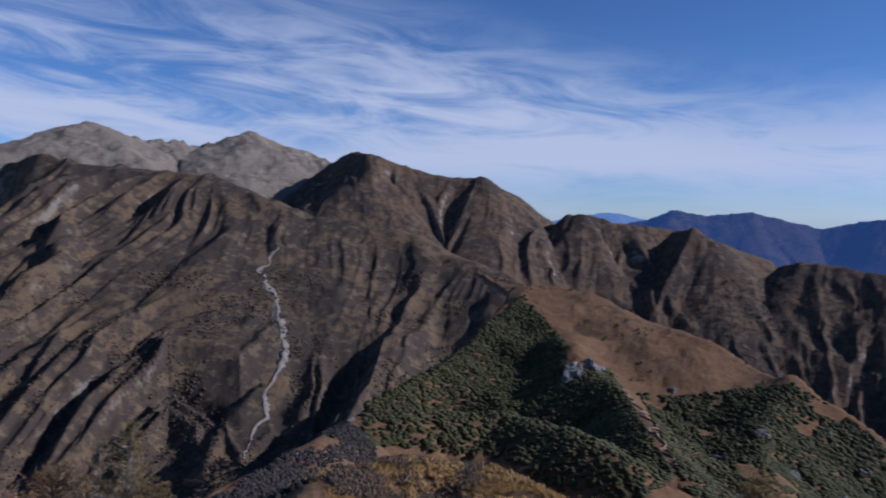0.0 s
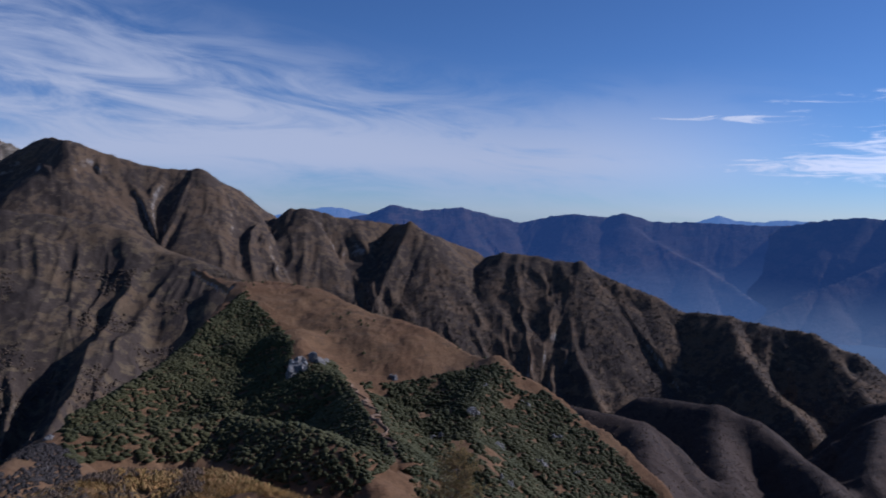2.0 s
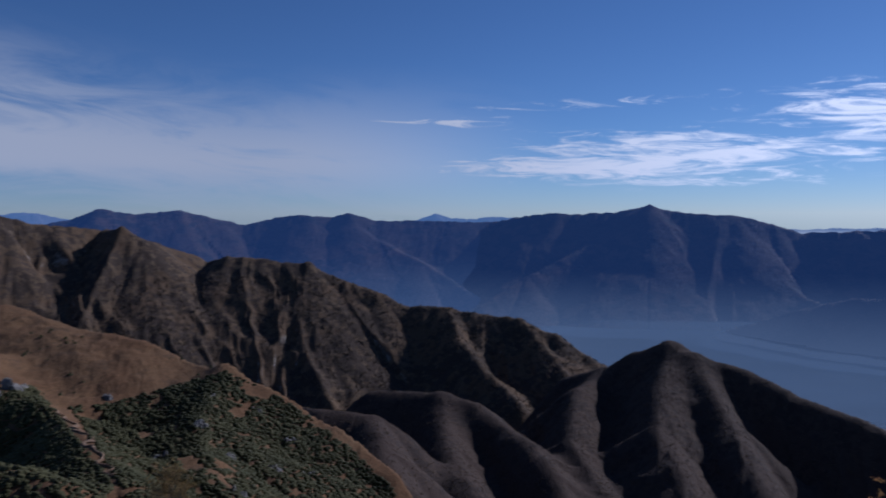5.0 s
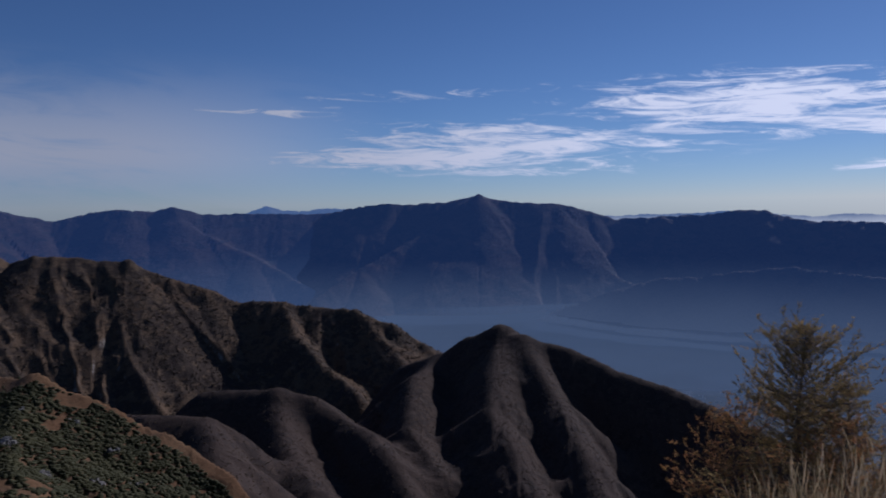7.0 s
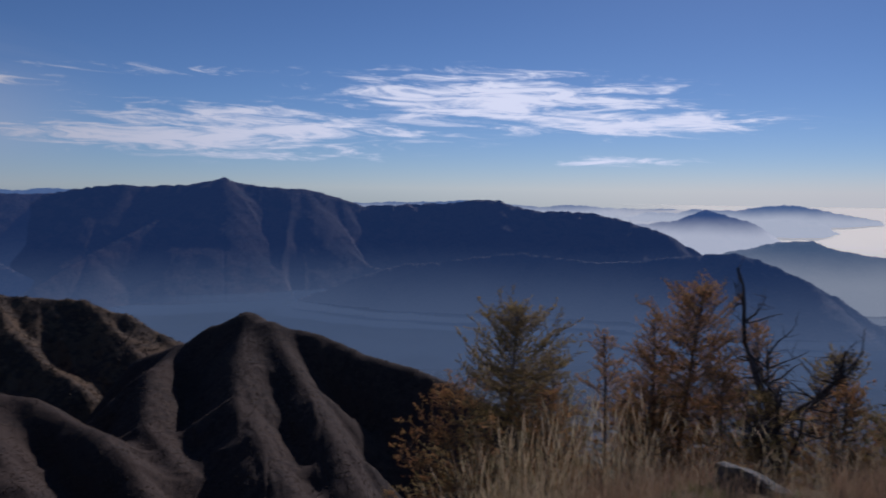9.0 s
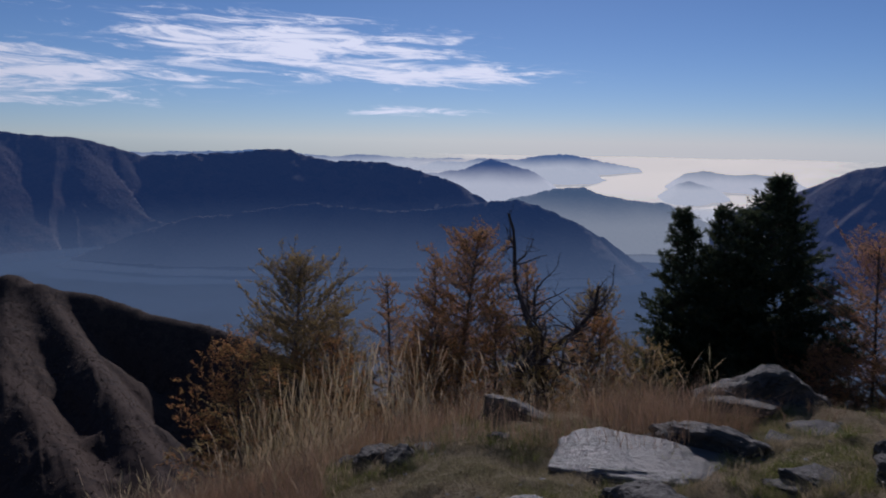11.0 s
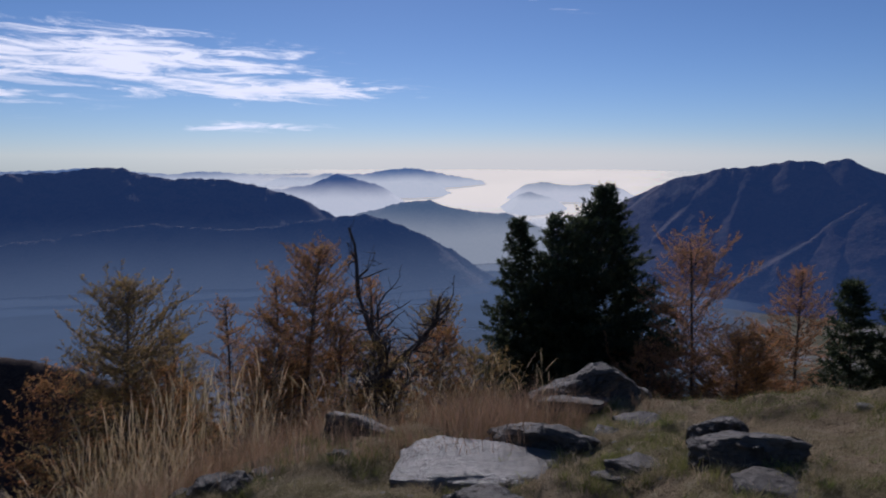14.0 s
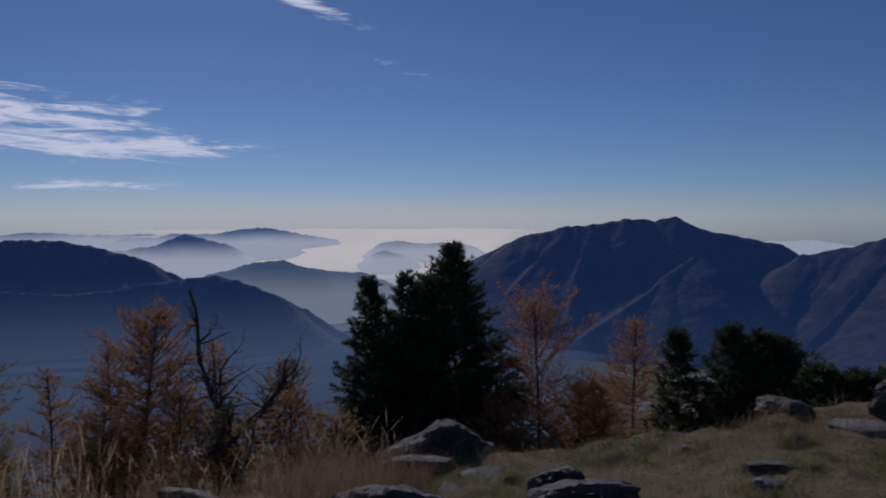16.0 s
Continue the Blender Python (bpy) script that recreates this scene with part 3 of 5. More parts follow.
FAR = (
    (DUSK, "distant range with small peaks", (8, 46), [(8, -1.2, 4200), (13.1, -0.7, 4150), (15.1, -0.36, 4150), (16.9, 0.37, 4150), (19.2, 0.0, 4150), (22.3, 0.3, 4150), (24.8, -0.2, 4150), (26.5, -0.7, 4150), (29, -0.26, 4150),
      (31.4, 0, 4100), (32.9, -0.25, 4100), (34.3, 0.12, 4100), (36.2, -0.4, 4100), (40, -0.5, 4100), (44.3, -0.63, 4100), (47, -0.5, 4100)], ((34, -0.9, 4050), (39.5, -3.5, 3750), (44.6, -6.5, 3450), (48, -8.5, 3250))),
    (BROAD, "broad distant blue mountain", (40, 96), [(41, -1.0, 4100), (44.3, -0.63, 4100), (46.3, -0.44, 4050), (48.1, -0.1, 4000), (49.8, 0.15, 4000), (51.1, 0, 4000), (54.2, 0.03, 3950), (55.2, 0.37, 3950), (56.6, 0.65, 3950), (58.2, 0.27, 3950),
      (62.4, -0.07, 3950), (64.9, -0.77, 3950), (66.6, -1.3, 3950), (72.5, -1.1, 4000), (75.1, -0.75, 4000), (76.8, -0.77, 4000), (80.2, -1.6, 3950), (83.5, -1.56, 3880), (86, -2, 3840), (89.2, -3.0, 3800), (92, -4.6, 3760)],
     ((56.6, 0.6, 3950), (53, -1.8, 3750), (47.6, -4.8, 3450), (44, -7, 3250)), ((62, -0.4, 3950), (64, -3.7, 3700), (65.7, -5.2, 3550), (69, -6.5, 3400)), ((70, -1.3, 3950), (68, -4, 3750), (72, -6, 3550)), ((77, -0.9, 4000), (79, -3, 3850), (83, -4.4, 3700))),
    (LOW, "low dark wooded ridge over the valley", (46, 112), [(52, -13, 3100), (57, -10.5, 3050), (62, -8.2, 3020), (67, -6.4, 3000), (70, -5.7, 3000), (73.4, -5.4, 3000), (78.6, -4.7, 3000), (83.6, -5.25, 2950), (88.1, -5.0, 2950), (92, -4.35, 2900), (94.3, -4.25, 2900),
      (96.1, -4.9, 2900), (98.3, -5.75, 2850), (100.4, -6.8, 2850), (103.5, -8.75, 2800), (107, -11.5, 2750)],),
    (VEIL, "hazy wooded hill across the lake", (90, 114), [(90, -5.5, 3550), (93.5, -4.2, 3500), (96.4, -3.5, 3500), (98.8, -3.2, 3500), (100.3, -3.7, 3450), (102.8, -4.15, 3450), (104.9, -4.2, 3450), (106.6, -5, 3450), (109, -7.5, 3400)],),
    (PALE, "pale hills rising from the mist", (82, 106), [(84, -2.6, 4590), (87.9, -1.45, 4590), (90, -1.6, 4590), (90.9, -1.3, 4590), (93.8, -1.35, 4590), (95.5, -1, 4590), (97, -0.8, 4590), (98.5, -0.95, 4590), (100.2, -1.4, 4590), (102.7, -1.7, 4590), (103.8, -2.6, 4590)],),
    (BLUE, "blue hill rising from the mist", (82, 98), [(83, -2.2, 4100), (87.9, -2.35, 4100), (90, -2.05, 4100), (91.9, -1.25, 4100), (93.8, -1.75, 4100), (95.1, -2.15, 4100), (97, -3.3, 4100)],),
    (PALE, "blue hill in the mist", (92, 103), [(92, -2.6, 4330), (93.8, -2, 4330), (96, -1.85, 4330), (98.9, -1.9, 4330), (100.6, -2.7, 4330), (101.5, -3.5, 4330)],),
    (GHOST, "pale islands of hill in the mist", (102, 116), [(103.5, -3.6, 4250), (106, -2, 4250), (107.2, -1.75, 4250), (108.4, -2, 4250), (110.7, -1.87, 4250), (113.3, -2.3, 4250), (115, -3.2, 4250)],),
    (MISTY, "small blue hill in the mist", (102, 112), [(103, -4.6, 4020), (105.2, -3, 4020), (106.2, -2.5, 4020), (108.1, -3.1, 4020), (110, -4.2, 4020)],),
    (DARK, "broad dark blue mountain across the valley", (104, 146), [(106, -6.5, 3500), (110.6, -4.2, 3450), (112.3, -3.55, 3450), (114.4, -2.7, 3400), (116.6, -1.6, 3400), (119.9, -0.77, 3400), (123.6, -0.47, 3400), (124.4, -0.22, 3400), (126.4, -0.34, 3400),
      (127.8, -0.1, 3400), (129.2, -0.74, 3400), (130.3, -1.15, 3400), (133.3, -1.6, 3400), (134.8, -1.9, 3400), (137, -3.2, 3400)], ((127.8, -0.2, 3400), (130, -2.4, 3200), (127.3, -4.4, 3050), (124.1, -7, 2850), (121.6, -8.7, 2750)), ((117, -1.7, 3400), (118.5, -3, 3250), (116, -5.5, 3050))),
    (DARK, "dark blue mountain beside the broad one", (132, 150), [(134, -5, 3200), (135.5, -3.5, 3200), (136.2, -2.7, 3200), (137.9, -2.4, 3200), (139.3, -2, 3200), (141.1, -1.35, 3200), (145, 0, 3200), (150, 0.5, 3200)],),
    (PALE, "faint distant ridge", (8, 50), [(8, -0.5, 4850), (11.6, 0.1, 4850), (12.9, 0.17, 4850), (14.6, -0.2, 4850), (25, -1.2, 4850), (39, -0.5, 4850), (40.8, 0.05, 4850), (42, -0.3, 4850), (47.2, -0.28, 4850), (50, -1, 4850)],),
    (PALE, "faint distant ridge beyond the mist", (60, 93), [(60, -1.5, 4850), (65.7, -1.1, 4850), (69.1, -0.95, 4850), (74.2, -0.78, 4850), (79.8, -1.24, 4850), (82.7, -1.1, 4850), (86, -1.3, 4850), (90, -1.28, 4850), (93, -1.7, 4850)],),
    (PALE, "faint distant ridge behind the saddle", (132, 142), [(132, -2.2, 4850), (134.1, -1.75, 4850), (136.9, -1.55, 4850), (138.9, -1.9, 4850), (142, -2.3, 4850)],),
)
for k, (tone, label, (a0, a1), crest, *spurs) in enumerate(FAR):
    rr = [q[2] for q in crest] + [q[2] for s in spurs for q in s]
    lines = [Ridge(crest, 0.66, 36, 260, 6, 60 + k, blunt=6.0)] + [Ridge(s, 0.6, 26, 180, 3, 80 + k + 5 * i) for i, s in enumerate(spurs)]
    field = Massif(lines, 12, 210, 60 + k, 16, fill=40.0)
    tagged(sheet("backdrop_mountain", field.height, a0 - 6, a1 + 6, int((a1 - a0 + 12) * 6), max(min(rr) - 1100, 2300), min(max(q[2] for q in crest) + 40, 4960), 90, far_haze_material(*tone), smooth=False), label, "mountain", "distant mountains", "structure")


def ground_height(x, y):
    """The turf of the knoll round the eye, and the fall from it to the valley floor."""
    r, az = np.hypot(x, y), np.degrees(np.arctan2(x, y)) % 360
    bearing = [0, 40, 58, 66, 75, 90, 105, 120, 130, 142, 170, 230, 300, 360]
    tilt = np.interp(az, bearing, [0.50, 0.50, 0.37, 0.23, 0.23, 0.14, 0.10, 0.035, 0.0, -0.022, -0.02, -0.05, 0.3, 0.5])
    edge = np.interp(az, bearing, [2.6, 2.6, 3.8, 4.6, 5.3, 5.8, 6.4, 6.3, 6.6, 7.8, 12, 60, 6, 2.6])
    z = -tilt * np.maximum(r - 2.4, 0.0) - (0.62 - tilt) * np.maximum(r - edge, 0.0)
    near = np.clip(1.0 - (r - 30) / 60.0, 0, 1)
    z = z + near * (0.12 * fractal(x / 1.6, y / 1.6, 2, 71) + 0.085 * fractal(x / 0.42, y / 0.42, 4, 72, 0.55)) * np.clip(r / 1.5, 0, 1)
    z = z + (1 - near) * 6.0 * fractal(x / 70.0, y / 70.0, 5, 73)
    return np.maximum(z, -500.0 + 1.2 * fractal(x / 300.0, y / 300.0, 3, 74))


def turf_material():
    """Dry and green turf on the knoll, scrub on the falls below it, fields and villages on the valley floor."""
    m = bpy.data.materials.new("mountain_turf")
    m.use_nodes = True
    w = Nodes(m.node_tree)
    v = w.add("ShaderNodeTexCoord").outputs["Object"]
    p = w.add("ShaderNodeSeparateXYZ")
    w.link(v, p.inputs[0])
    patch, tuft, fine = w.noise(v, 0.8, 4.0, 0.6), w.noise(v, 7.0, 5.0, 0.65), w.noise(v, 60.0, 4.0, 0.7)
    col = w.mix(w.step(patch, 0.42, 0.6), (0.34, 0.255, 0.15), (0.25, 0.205, 0.09))
    col = w.mix(w.step(tuft, 0.48, 0.7), col, (0.40, 0.325, 0.2))
    col = w.mix(w.step(fine, 0.5, 0.7), col, (0.10, 0.07, 0.042))
    scrub = w.mix(w.noise(v, 0.05, 6.0, 0.7), (0.05, 0.045, 0.02), (0.14, 0.09, 0.04))
    col = w.mix(w.step(p.outputs[2], -4.0, -14.0), col, scrub)
    field = w.add("ShaderNodeTexVoronoi")
    field.inputs["Scale"].default_value = 0.014
    w.link(v, field.inputs["Vector"])
    plain = w.mix(field.outputs["Color"], (0.07, 0.075, 0.04), (0.17, 0.14, 0.09))
    plain = w.mix(w.step(w.noise(v, 0.004, 4.0, 0.6), 0.5, 0.62), plain, (0.24, 0.23, 0.21))
    col = w.mix(w.step(p.outputs[2], -430.0, -490.0), col, plain)
    b = w.add("ShaderNodeBsdfPrincipled")
    w.link(col, b.inputs["Base Color"])
    b.inputs["Roughness"].default_value = 0.95
    b.inputs["Specular IOR Level"].default_value = 0.1
    n = w.add("ShaderNodeBump")
    n.inputs["Strength"].default_value = 1.0
    n.inputs["Distance"].default_value = 0.10
    w.link(w.math("ADD", tuft, fine), n.inputs["Height"])
    w.link(n.outputs[0], b.inputs["Normal"])
    w.link(b.outputs[0], w.add("ShaderNodeOutputMaterial").inputs["Surface"])
    return m


M_TURF = turf_material()
RINGS = np.concatenate([np.linspace(0.02, 1.6, 12), np.arange(1.64, 7.6, 0.035), 7.6 + (4990 - 7.6) * np.linspace(0.004, 1, 120) ** 3.4])
ground = tagged(sheet("ground", ground_height, -180, 180, 721, 0, 0, 0, M_TURF, rings=RINGS), "dry mountain turf falling to a hazy valley floor", "ground", kind="structure")

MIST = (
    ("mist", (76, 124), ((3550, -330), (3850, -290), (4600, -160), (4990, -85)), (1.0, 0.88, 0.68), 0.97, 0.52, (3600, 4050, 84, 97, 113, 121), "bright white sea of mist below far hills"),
    ("mist", (40, 128), ((1350, -490), (2500, -478), (3700, -462)), (0.085, 0.118, 0.17), 0.82, 0.62, (1100, 2300, 42, 52, 118, 126), "thin blue haze sheet with added glow over the valley floor"),
    # extra glowing haze sheet, added to blur the lower one's edge against the ridges
    ("mist", (46, 126), ((1900, -472), (2700, -452), (3700, -430)), (0.085, 0.118, 0.17), 0.5, 0.6, (2000, 3000, 48, 60, 116, 124), "added blue haze sheet blurring the foot of the ridges"),
)
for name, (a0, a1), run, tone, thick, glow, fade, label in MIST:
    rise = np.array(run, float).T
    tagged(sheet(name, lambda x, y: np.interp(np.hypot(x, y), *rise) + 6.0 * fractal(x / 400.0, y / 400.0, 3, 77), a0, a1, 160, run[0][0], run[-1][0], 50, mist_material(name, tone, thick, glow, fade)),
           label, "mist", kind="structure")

# ---------------------------------------------------------------- building helpers


def mesh_from(name, co, faces, mats, smooth=False, slots=None):
    """A mesh from arrays of places and of triangles or quads (all alike)."""
    co, faces = np.asarray(co, float), np.asarray(faces, np.int32)
    me = bpy.data.meshes.new(name)
    k = faces.shape[1]
    me.vertices.add(len(co))
    me.vertices.foreach_set("co", co.ravel())
    me.loops.add(faces.size)
    me.loops.foreach_set("vertex_index", faces.ravel())
    me.polygons.add(len(faces))
    me.polygons.foreach_set("loop_start", np.arange(0, faces.size, k, dtype=np.int32))
    me.polygons.foreach_set("use_smooth", np.full(len(faces), smooth))
    if slots is not None:
        me.polygons.foreach_set("material_index", np.asarray(slots, np.int32))
    me.update(calc_edges=True)
    for m in mats if isinstance(mats, (list, tuple)) else [mats]:
        me.materials.append(m)
    return me


def unit(v):
    return v / (np.linalg.norm(v, axis=-1, keepdims=True) + 1e-9)


def blades(rng, base, height, width, lean, heads=False, short=False):
    """Blades of grass: each a narrow bent ribbon; with heads they end in a feathery plume."""
    n = len(base)
    turn = rng.uniform(0, 2 * np.pi, n)
    side = np.stack([np.cos(turn), np.sin(turn), np.zeros(n)], -1)
    bend = rng.uniform(0, 2 * np.pi, n)
    over = np.stack([np.cos(bend), np.sin(bend), np.zeros(n)], -1) * (lean * rng.uniform(0.2, 1.0, n) * height)[:, None]
    up = np.array([0, 0, 1.0])
    levels = ((0.0, 1.0), (0.45, 0.8), (0.76, 0.45), (0.88, 2.6), (1.0, 0.3)) if heads else ((0.0, 1.0), (1.0, 0.12)) if short else ((0.0, 1.0), (0.55, 0.75), (1.0, 0.12))
    rows = []
    for f, w in levels:
        mid = base + up * (height * f * (1 - 0.15 * lean * f))[:, None] + over * f * f
        rows += [mid - side * (width * w * 0.5)[:, None], mid + side * (width * w * 0.5)[:, None]]
    co = np.stack(rows, 1)
    m = len(levels)
    quads = np.array([(2 * k, 2 * k + 1, 2 * k + 3, 2 * k + 2) for k in range(m - 1)])
    faces = (np.arange(n)[:, None, None] * (2 * m) + quads[None]).reshape(-1, 4)
    return co.reshape(-1, 3), faces


def tubes(lines, sides=5):
    """Tapering round limbs along lines of (place, radius)."""
    co, faces, start = [], [], 0
    for pts, radii in lines:
        pts = np.asarray(pts, float)
        way = unit(np.gradient(pts, axis=0))
        ref = np.where(np.abs(way[:, 2:3]) > 0.9, np.array([[1.0, 0, 0]]), np.array([[0, 0, 1.0]]))
        u = unit(np.cross(way, ref))
        v = np.cross(way, u)
        ang = np.arange(sides) * 2 * np.pi / sides
        ring = pts[:, None] + (u[:, None] * np.cos(ang)[None, :, None] + v[:, None] * np.sin(ang)[None, :, None]) * np.asarray(radii)[:, None, None]
        co.append(ring.reshape(-1, 3))
        m = len(pts)
        for k in range(m - 1):
            for j in range(sides):
                a, b = start + k * sides + j, start + k * sides + (j + 1) % sides
                faces.append((a, b, b + sides, a + sides))
        start += m * sides
    return np.concatenate(co), np.array(faces)


def needles(rng, place, way, length, width, fan=3, spread=0.7):
    """Tufts of needles: at each place a few narrow leaf-shaped faces that fan out round a direction."""
    n = len(place)
    p, d = np.repeat(place, fan, 0), np.repeat(way, fan, 0)
    d = unit(d + spread * rng.normal(size=d.shape))
    s = unit(np.cross(d, rng.normal(size=d.shape)))
    size = np.repeat(length * rng.uniform(0.6, 1.3, n), fan)[:, None]
    wide = np.repeat(width * rng.uniform(0.7, 1.3, n), fan)[:, None]
    co = np.stack([p + s * wide * 0.5, p + d * size, p - s * wide * 0.5], 1)
    faces = np.arange(n * fan * 3).reshape(-1, 3)
    return co.reshape(-1, 3), faces


def part(name, mesh, parent, label=""):
    ob = new(name, mesh)
    ob.parent = parent
    return tagged(ob, label)


M_BARK = material("bark", ((0.07, 0.05, 0.04), (0.12, 0.095, 0.075), (0.04, 0.03, 0.025)), 6.0, 0.95, 0.8, 0.01, stretch=(1, 1, 0.3))
M_DEAD = material("weathered_dead_wood", ((0.065, 0.05, 0.043), (0.11, 0.09, 0.077), (0.035, 0.028, 0.024)), 6.0, 0.9, 0.7, 0.01, stretch=(1, 1, 0.2))
M_TWIG = material("pale_bare_twigs", ((0.30, 0.27, 0.23), (0.38, 0.35, 0.31)), 6.0, 0.9, 0.4, 0.01)
M_LARCH = material("orange_larch_needles", ((0.36, 0.19, 0.07), (0.44, 0.255, 0.105)), 1.5, 0.8, 0.0, island=0.35, translucent=0.6)
M_OLIVE = material("yellow_green_larch_needles", ((0.28, 0.20, 0.075), (0.36, 0.255, 0.105)), 1.5, 0.8, 0.0, island=0.35, translucent=0.6)
M_PINK = material("faded_larch_needles", ((0.40, 0.21, 0.095), (0.46, 0.27, 0.135)), 1.5, 0.8, 0.0, island=0.35, translucent=0.6)
M_SPRUCE = material("dark_spruce_needles", ((0.05, 0.066, 0.032), (0.09, 0.105, 0.052)), 2.0, 0.7, 0.0, island=0.4, translucent=0.4)
M_PINE = material("dwarf_pine_needles", ((0.045, 0.043, 0.014), (0.068, 0.061, 0.021)), 0.05, 0.9, 0.0, island=0.08)
M_SHRUB = material("bare_brown_wood", ((0.092, 0.064, 0.042), (0.115, 0.08, 0.05)), 0.01, 0.95, 0.0, island=0.18)
M_HEATH = material("dark_heath", ((0.03, 0.025, 0.022), (0.05, 0.04, 0.033)), 0.2, 0.95, 0.0, island=0.3)
M_GOLD = material("golden_scrub", ((0.34, 0.205, 0.06), (0.23, 0.145, 0.06)), 0.05, 0.95, 0.0, island=0.25)
M_STRAW = material("tall_dry_grass", ((0.44, 0.33, 0.18), (0.54, 0.43, 0.26)), 1.0, 0.8, 0.0, island=0.3, translucent=0.4)
M_RUST = material("rusty_dry_grass", ((0.29, 0.185, 0.11), (0.39, 0.27, 0.165)), 1.0, 0.85, 0.0, island=0.35, translucent=0.3)
M_HAY = material("short_straw", ((0.40, 0.325, 0.19), (0.50, 0.41, 0.25)), 1.0, 0.85, 0.0, island=0.35, translucent=0.3)
M_GREEN = material("green_turf_grass", ((0.17, 0.20, 0.05), (0.28, 0.26, 0.085)), 0.9, 0.85, 0.0, island=0.35, translucent=0.3)
M_STONE = material("grey_schist", ((0.088, 0.074, 0.058), (0.14, 0.12, 0.096), (0.045, 0.038, 0.03)), 3.0, 0.7, 0.9, 0.03, gloss=0.22, stretch=(1, 1, 4.0))
M_PALE = material("pale_schist", ((0.165, 0.146, 0.12), (0.235, 0.21, 0.175), (0.11, 0.096, 0.078)), 3.0, 0.55, 0.9, 0.03, gloss=0.35, stretch=(1, 2.5, 4.0))
M_EARTH = material("bare_earth", ((0.19, 0.12, 0.07), (0.23, 0.155, 0.095)), 0.1, 0.95, 0.5, 0.5)
M_HOUSE = material("pale_house_walls", ((0.6, 0.58, 0.55), (0.7, 0.66, 0.6)), 0.05, 0.8, 0.0, island=0.25)


def at(az, r, field=ground_height):
    a = radians(az)
    x, y = 0.49 + r * math.sin(a), -0.09 + r * math.cos(a)
    return Vector((x, y, float(field(np.array([x]), np.array([y]))[0])))


# ---------------------------------------------------------------- far woods and scrub


def clumps(rng, place, size, tall, sides=5, tiers=1):
    """Crowns seen from afar: uneven pointed tufts, each of one or more ragged tiers."""
    n = len(place)
    co, faces, per = [], [], 0
    ang = np.arange(sides) * 2 * np.pi / sides
    for t in range(tiers):
        low, top = t / (tiers + 0.6), (t + 1.6) / (tiers + 0.6)
        r = size[:, None] * rng.uniform(0.65, 1.25, (n, sides)) * (1.0 - 0.72 * t / tiers)
        turn = rng.uniform(0, 6.28, (n, 1)) + ang
        z = place[:, 2:3] + tall[:, None] * (low + (0.18 if tiers == 1 else 0.02) * rng.uniform(0.3, 1.6, (n, sides)))
        ring = np.stack([place[:, 0:1] + r * np.cos(turn), place[:, 1:2] + r * np.sin(turn), z], -1)
        tip = place + np.stack([rng.normal(0, 0.15, n) * size, rng.normal(0, 0.15, n) * size, tall * top], -1)
        foot = place + np.stack([np.zeros(n), np.zeros(n), tall * low - 0.1 * tall], -1)
        co += [ring, tip[:, None], foot[:, None]]
        for j in range(sides):
            faces += [(per + j, per + (j + 1) % sides, per + sides), (per + (j + 1) % sides, per + j, per + sides + 1)]
        per += sides + 2
    co = np.concatenate(co, 1)
    f = (np.arange(n)[:, None, None] * per + np.array(faces)[None]).reshape(-1, 3)
    return co.reshape(-1, 3), f


def scatter(rng, field, az0, az1, r0, r1, n):
    az, r = np.radians(rng.uniform(az0, az1, n)), np.sqrt(rng.uniform(r0 ** 2, r1 ** 2, n))
    x, y = r * np.sin(az), r * np.cos(az)
    z = field(x, y)
    return np.stack([x, y, z], -1), np.degrees(az), np.degrees(np.arctan2(z - EYE, r)), r


def inside(az, el, corners):
    ok = np.zeros(len(az), bool)
    for (x0, y0), (x1, y1) in zip(corners, corners[1:] + corners[:1]):
        cross = (y0 > el) != (y1 > el)
        ok ^= cross & (az < (x1 - x0) * (el - y0) / (y1 - y0 + 1e-9) + x0)
    return ok


rng = np.random.default_rng(4)
# bare woods on the big slopes
for name, field, box, n, low, high, label in (
        ("woodland", BROWN.height, (-36, 8, 560, 1250), 30000, 0.9, 2.0, "bare brown larches and bushes on the mountainside"),
        ("woodland", CRAG.height, (14, 56, 1000, 1500), 14000, 0.9, 1.9, "bare winter woods on the craggy ridge"),
        ("woodland", HILL.height, (28, 84, 470, 1080), 20000, 0.45, 0.95, "bare winter woods on the rounded hill")):
    p, az, el, r = scatter(rng, field, *box, n)
    keep = (p[:, 2] > -480) & (fractal(p[:, 0] / 45.0, p[:, 1] / 45.0, 4, 91) > (-0.45 if field != BROWN.height else -0.02)) & (el < (-4.5 if field != HILL.height else 0))
    p = p[keep]
    size = rng.uniform(low, high, len(p))
    tagged(new(name, mesh_from(name, *clumps(rng, p, size, size * rng.uniform(0.9, 1.6, len(p))), M_SHRUB, True)), label, "woods", "winter woods", "stuff")

# dwarf pines on the spur
PINES = ([(6.2, -6.2), (8.0, -8.2), (9.6, -9.8), (9.5, -11.8), (12.5, -11.3), (14.0, -13.4), (17.5, -18.5), (14, -21), (8, -20), (5, -18.2), (-5.8, -17.3), (-6.2, -13.8), (0, -11.4), (4, -8.0)],
         [(14.8, -13.0), (18, -12.9), (21.5, -12.2), (25.2, -11.4), (28, -12.8), (31, -14.8), (34.5, -17.6), (37.5, -20.2), (38, -25), (21, -24), (16.5, -16)])
p, az, el, r = scatter(rng, SPUR.height, -8, 39, 110, 640, 180000)
bare = fractal(p[:, 0] / 16.0, p[:, 1] / 16.0, 3, 97)
keep = (inside(az, el, PINES[0]) & (bare > -0.6)) | (inside(az, el, PINES[1]) & (bare > -0.5))
p, r = p[keep][:30000], r[keep][:30000]
